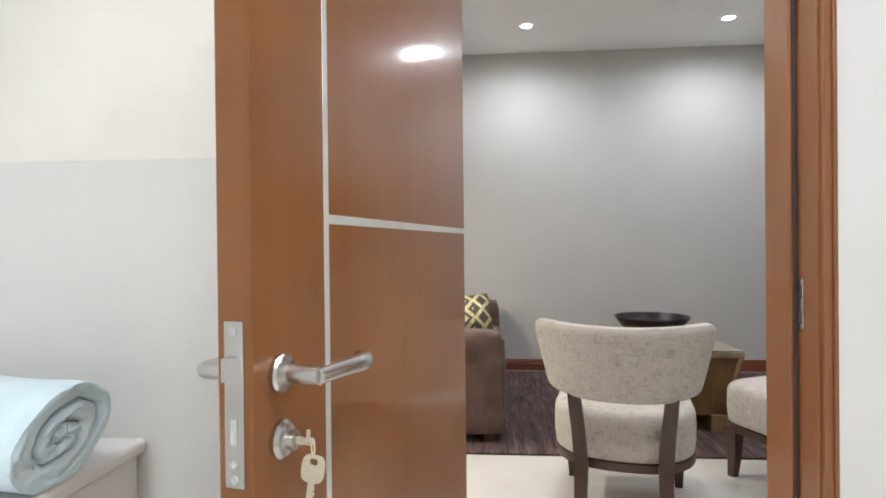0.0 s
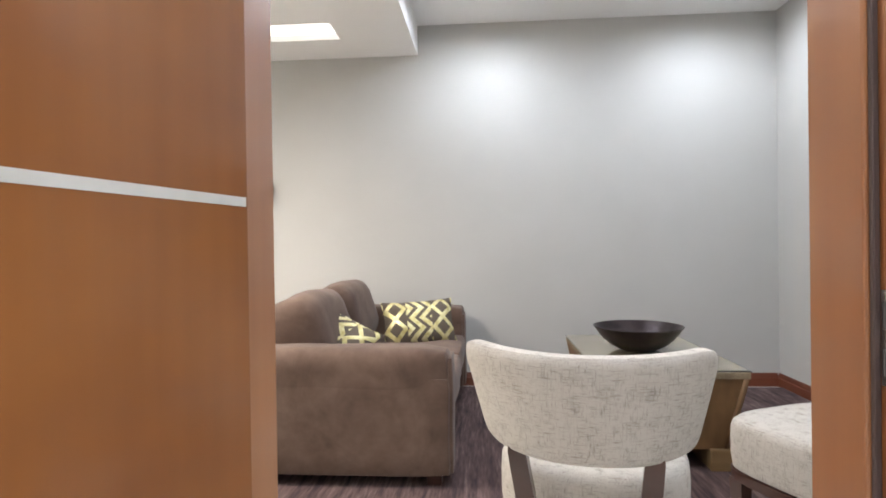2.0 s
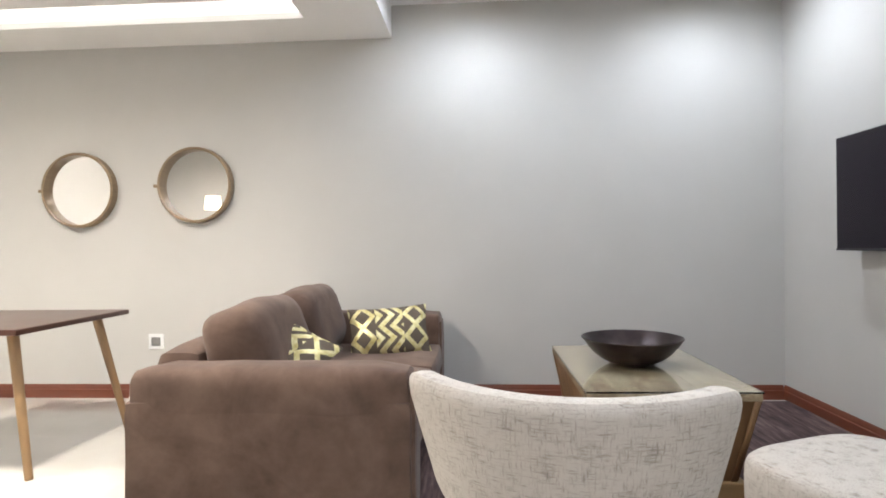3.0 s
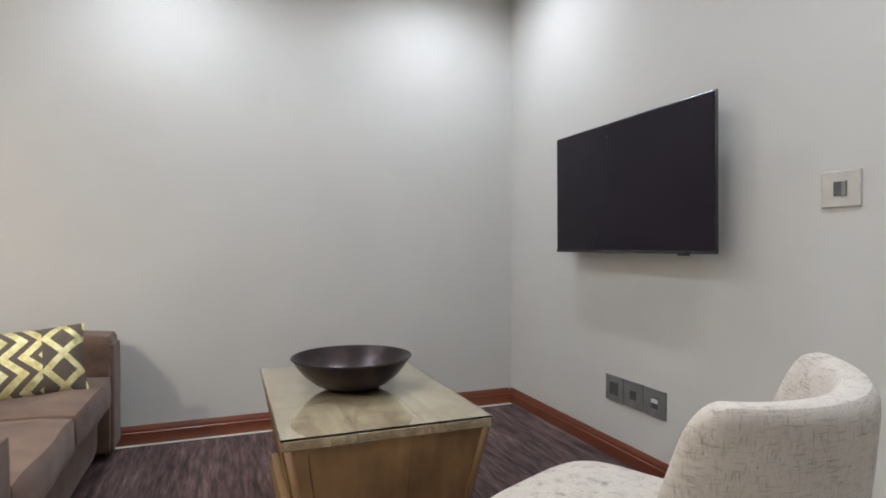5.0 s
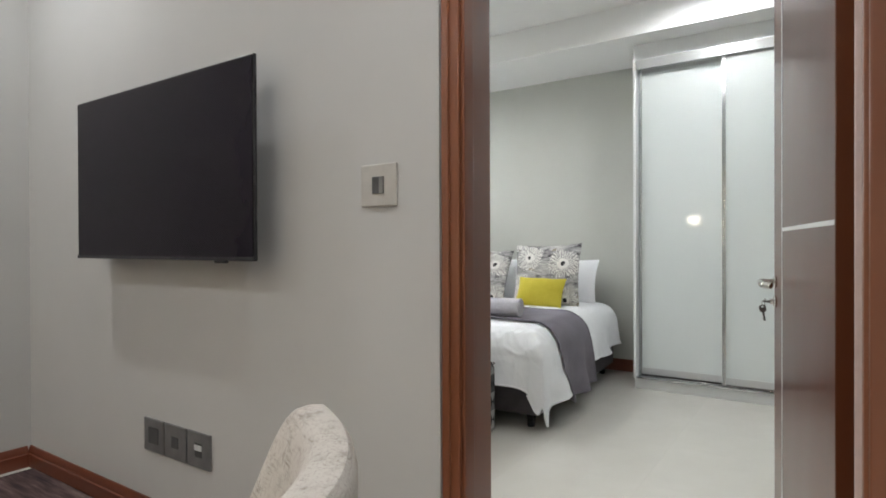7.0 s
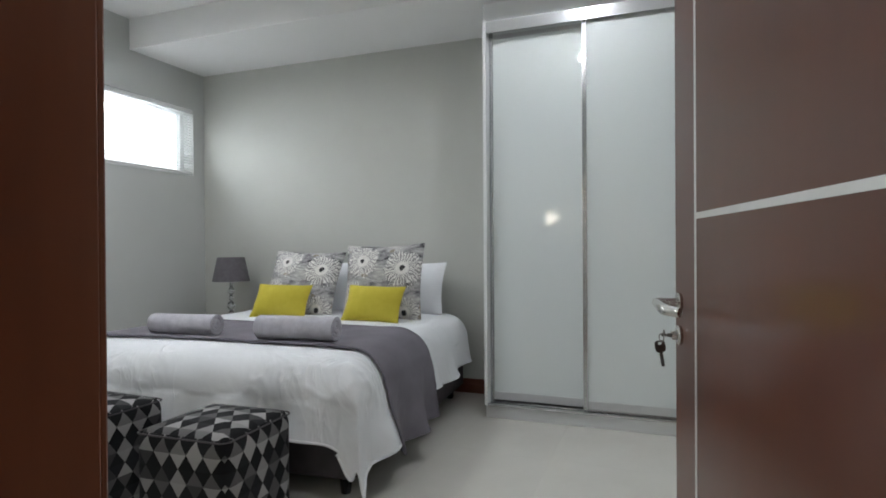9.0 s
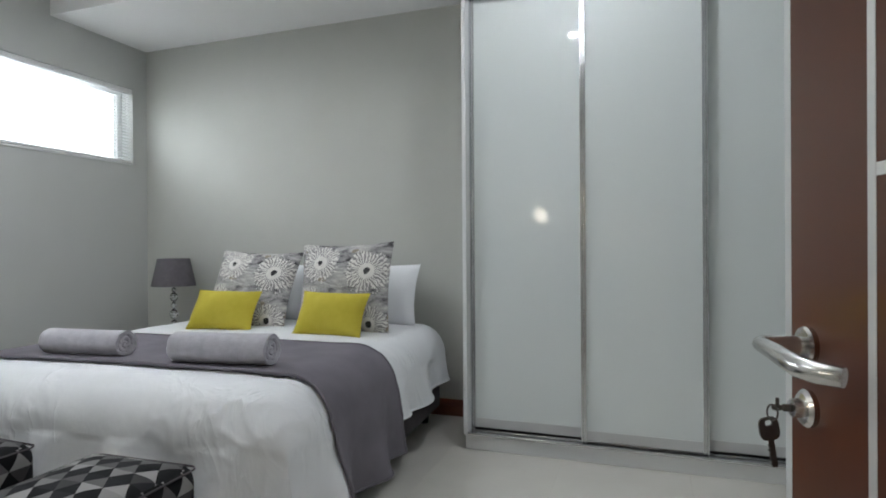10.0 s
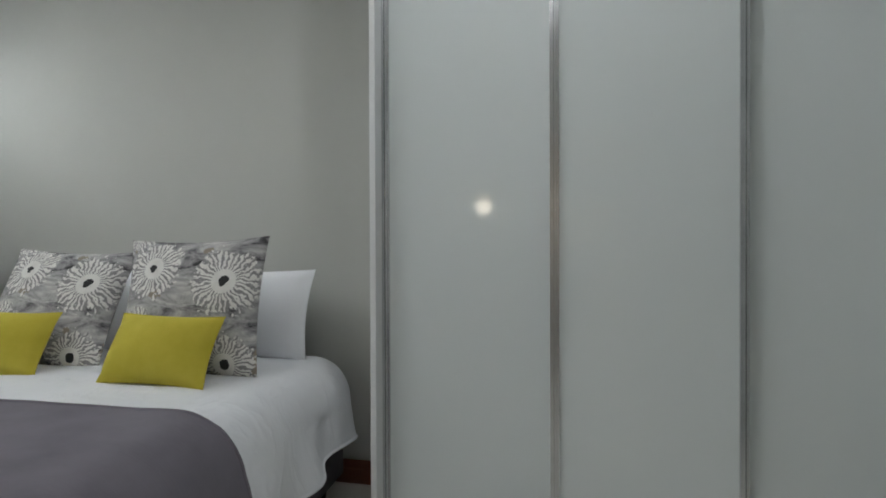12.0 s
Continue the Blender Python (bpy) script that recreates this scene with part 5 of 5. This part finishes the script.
rolled_towel("grey rolled towel on the bed runner", pose(4.80, 3.89, RUN_Z, 0, 0, 97), 0.43, 0.066, TOWEL_GREY, 2.75, "grey towels on the bed", 0.92)
rolled_towel("grey rolled towel on the bed runner", pose(4.775, 4.60, RUN_Z, 0, 0, 96), 0.405, 0.059, TOWEL_GREY, 2.75, "grey towels on the bed", 0.92)

stand = thing("bedside_table", "small dark bedside table half hidden by the bed", "bedside table", pose(6.22, 5.58, 0))
part("top", bm_box((-0.2, -0.22, 0.47), (0.2, 0.22, 0.50), 0.004), CHAIR_WOOD, stand)
for sx in (-1, 1):
    for sy in (-1, 1):
        part("leg", bm_box((sx * 0.17 - 0.02, sy * 0.19 - 0.02, 0.0), (sx * 0.17 + 0.02, sy * 0.19 + 0.02, 0.47), 0.003), CHAIR_WOOD, stand)
part("shelf", bm_box((-0.18, -0.2, 0.18), (0.18, 0.2, 0.2), 0.003), CHAIR_WOOD, stand)
lamp = thing("table_lamp", "crystal-stemmed table lamp with a charcoal shade, unlit", "lamp", pose(6.226, 5.552, 0.50))
part("foot", bm_lathe([(0.001, 0.0), (0.06, 0.0), (0.06, 0.012), (0.02, 0.02), (0.001, 0.021)], 28), CHROME, lamp, "chrome foot")
z = 0.021
for r, hgt in ((0.026, 0.062), (0.034, 0.078), (0.022, 0.05), (0.030, 0.07), (0.018, 0.036)):
    part("crystal", bm_lathe([(0.006, z), (r * 0.7, z + hgt * 0.2), (r, z + hgt * 0.5), (r * 0.7, z + hgt * 0.8), (0.006, z + hgt)], 10), CRYSTAL, lamp, "faceted clear crystal", smooth=0)
    z += hgt
part("stem", bm_tube([(0, 0, 0.02), (0, 0, 0.36)], 0.005, 8), CHROME, lamp)
part("shade", bm_rings([[(r * math.cos(2 * math.pi * i / 40), r * math.sin(2 * math.pi * i / 40), zz) for i in range(40)] for r, zz in ((0.152, 0.328), (0.110, 0.528), (0.107, 0.528), (0.149, 0.328))], True, False), LAMP_SHADE, lamp, "charcoal fabric shade")


def pouffe(label, m):
    ob = thing("pouffe", label, "pouffe", m, "pouffes at the foot of the bed")
    s, hh = 0.208, 0.432
    bm = bm_box((-s, -s, 0.012), (s, s, hh))
    bmesh.ops.bevel(bm, geom=[e for e in bm.edges], offset=0.045, segments=4, profile=0.5, affect="EDGES")
    bmesh.ops.subdivide_edges(bm, edges=[e for e in bm.edges if e.calc_length() > 0.15], cuts=4, use_grid_fill=True)
    for v in bm.verts:
        k = max(0.0, 1 - (max(abs(v.co.x), abs(v.co.y)) / s) ** 2)
        if v.co.z > hh - 0.02:
            v.co.z += 0.03 * k
    part("body", bm, HARLEQUIN, ob)
    ring = [(sx * (s - 0.035) + 0.033 * math.cos(q), sy * (s - 0.035) + 0.033 * math.sin(q), hh - 0.008) for sx, sy, q0 in ((1, 1, 0), (-1, 1, 90), (-1, -1, 180), (1, -1, 270)) for q in [radians(q0 + 15 * i) for i in range(7)]]
    part("top_piping", bm_tube(ring + ring[:1], 0.0035, 6), BASE_GREY, ob, "charcoal piping")
    for sx in (-1, 1):
        for sy in (-1, 1):
            part("foot", bm_lathe([(0.018, 0.0), (0.02, 0.014)], 10, (sx * 0.16, sy * 0.16, 0)), BLACK_PLASTIC, ob)
    return ob


pouffe("square pouffe in black, grey and white diamond print", pose(4.135, 3.80, 0, 0, 0, 2))
pouffe("square pouffe in black, grey and white diamond print", pose(4.125, 4.485, 0, 0, 0, -2))

# ---- floor tiles ----
TILE = 0.6
tile_mesh = mesh_of("floor_tile", bm_box((0.0002, 0.0002, -0.0055), (TILE - 0.0002, TILE - 0.0002, 0.0)), FLOOR_TILE, 0)
floor_ob = bpy.data.objects["floor"]
x = LX0 - 0.2 + 0.1
while x < BX1:
    y = BTY0
    while y < BY1:
        cx, cy = x + TILE / 2, y + TILE / 2
        if (BTX0 - 0.2 < cx < BTX1 + 0.2 and cy < YM) or (cx < WX0 + 0.3 and YM - 0.3 < cy < YF + 0.2) or (cx > WX0 + 0.2 and cy > 1.2):
            t = new("floor_tile", tile_mesh)
            t.parent = floor_ob
            t.location = (x, y, 0)
        y += TILE
    x += TILE
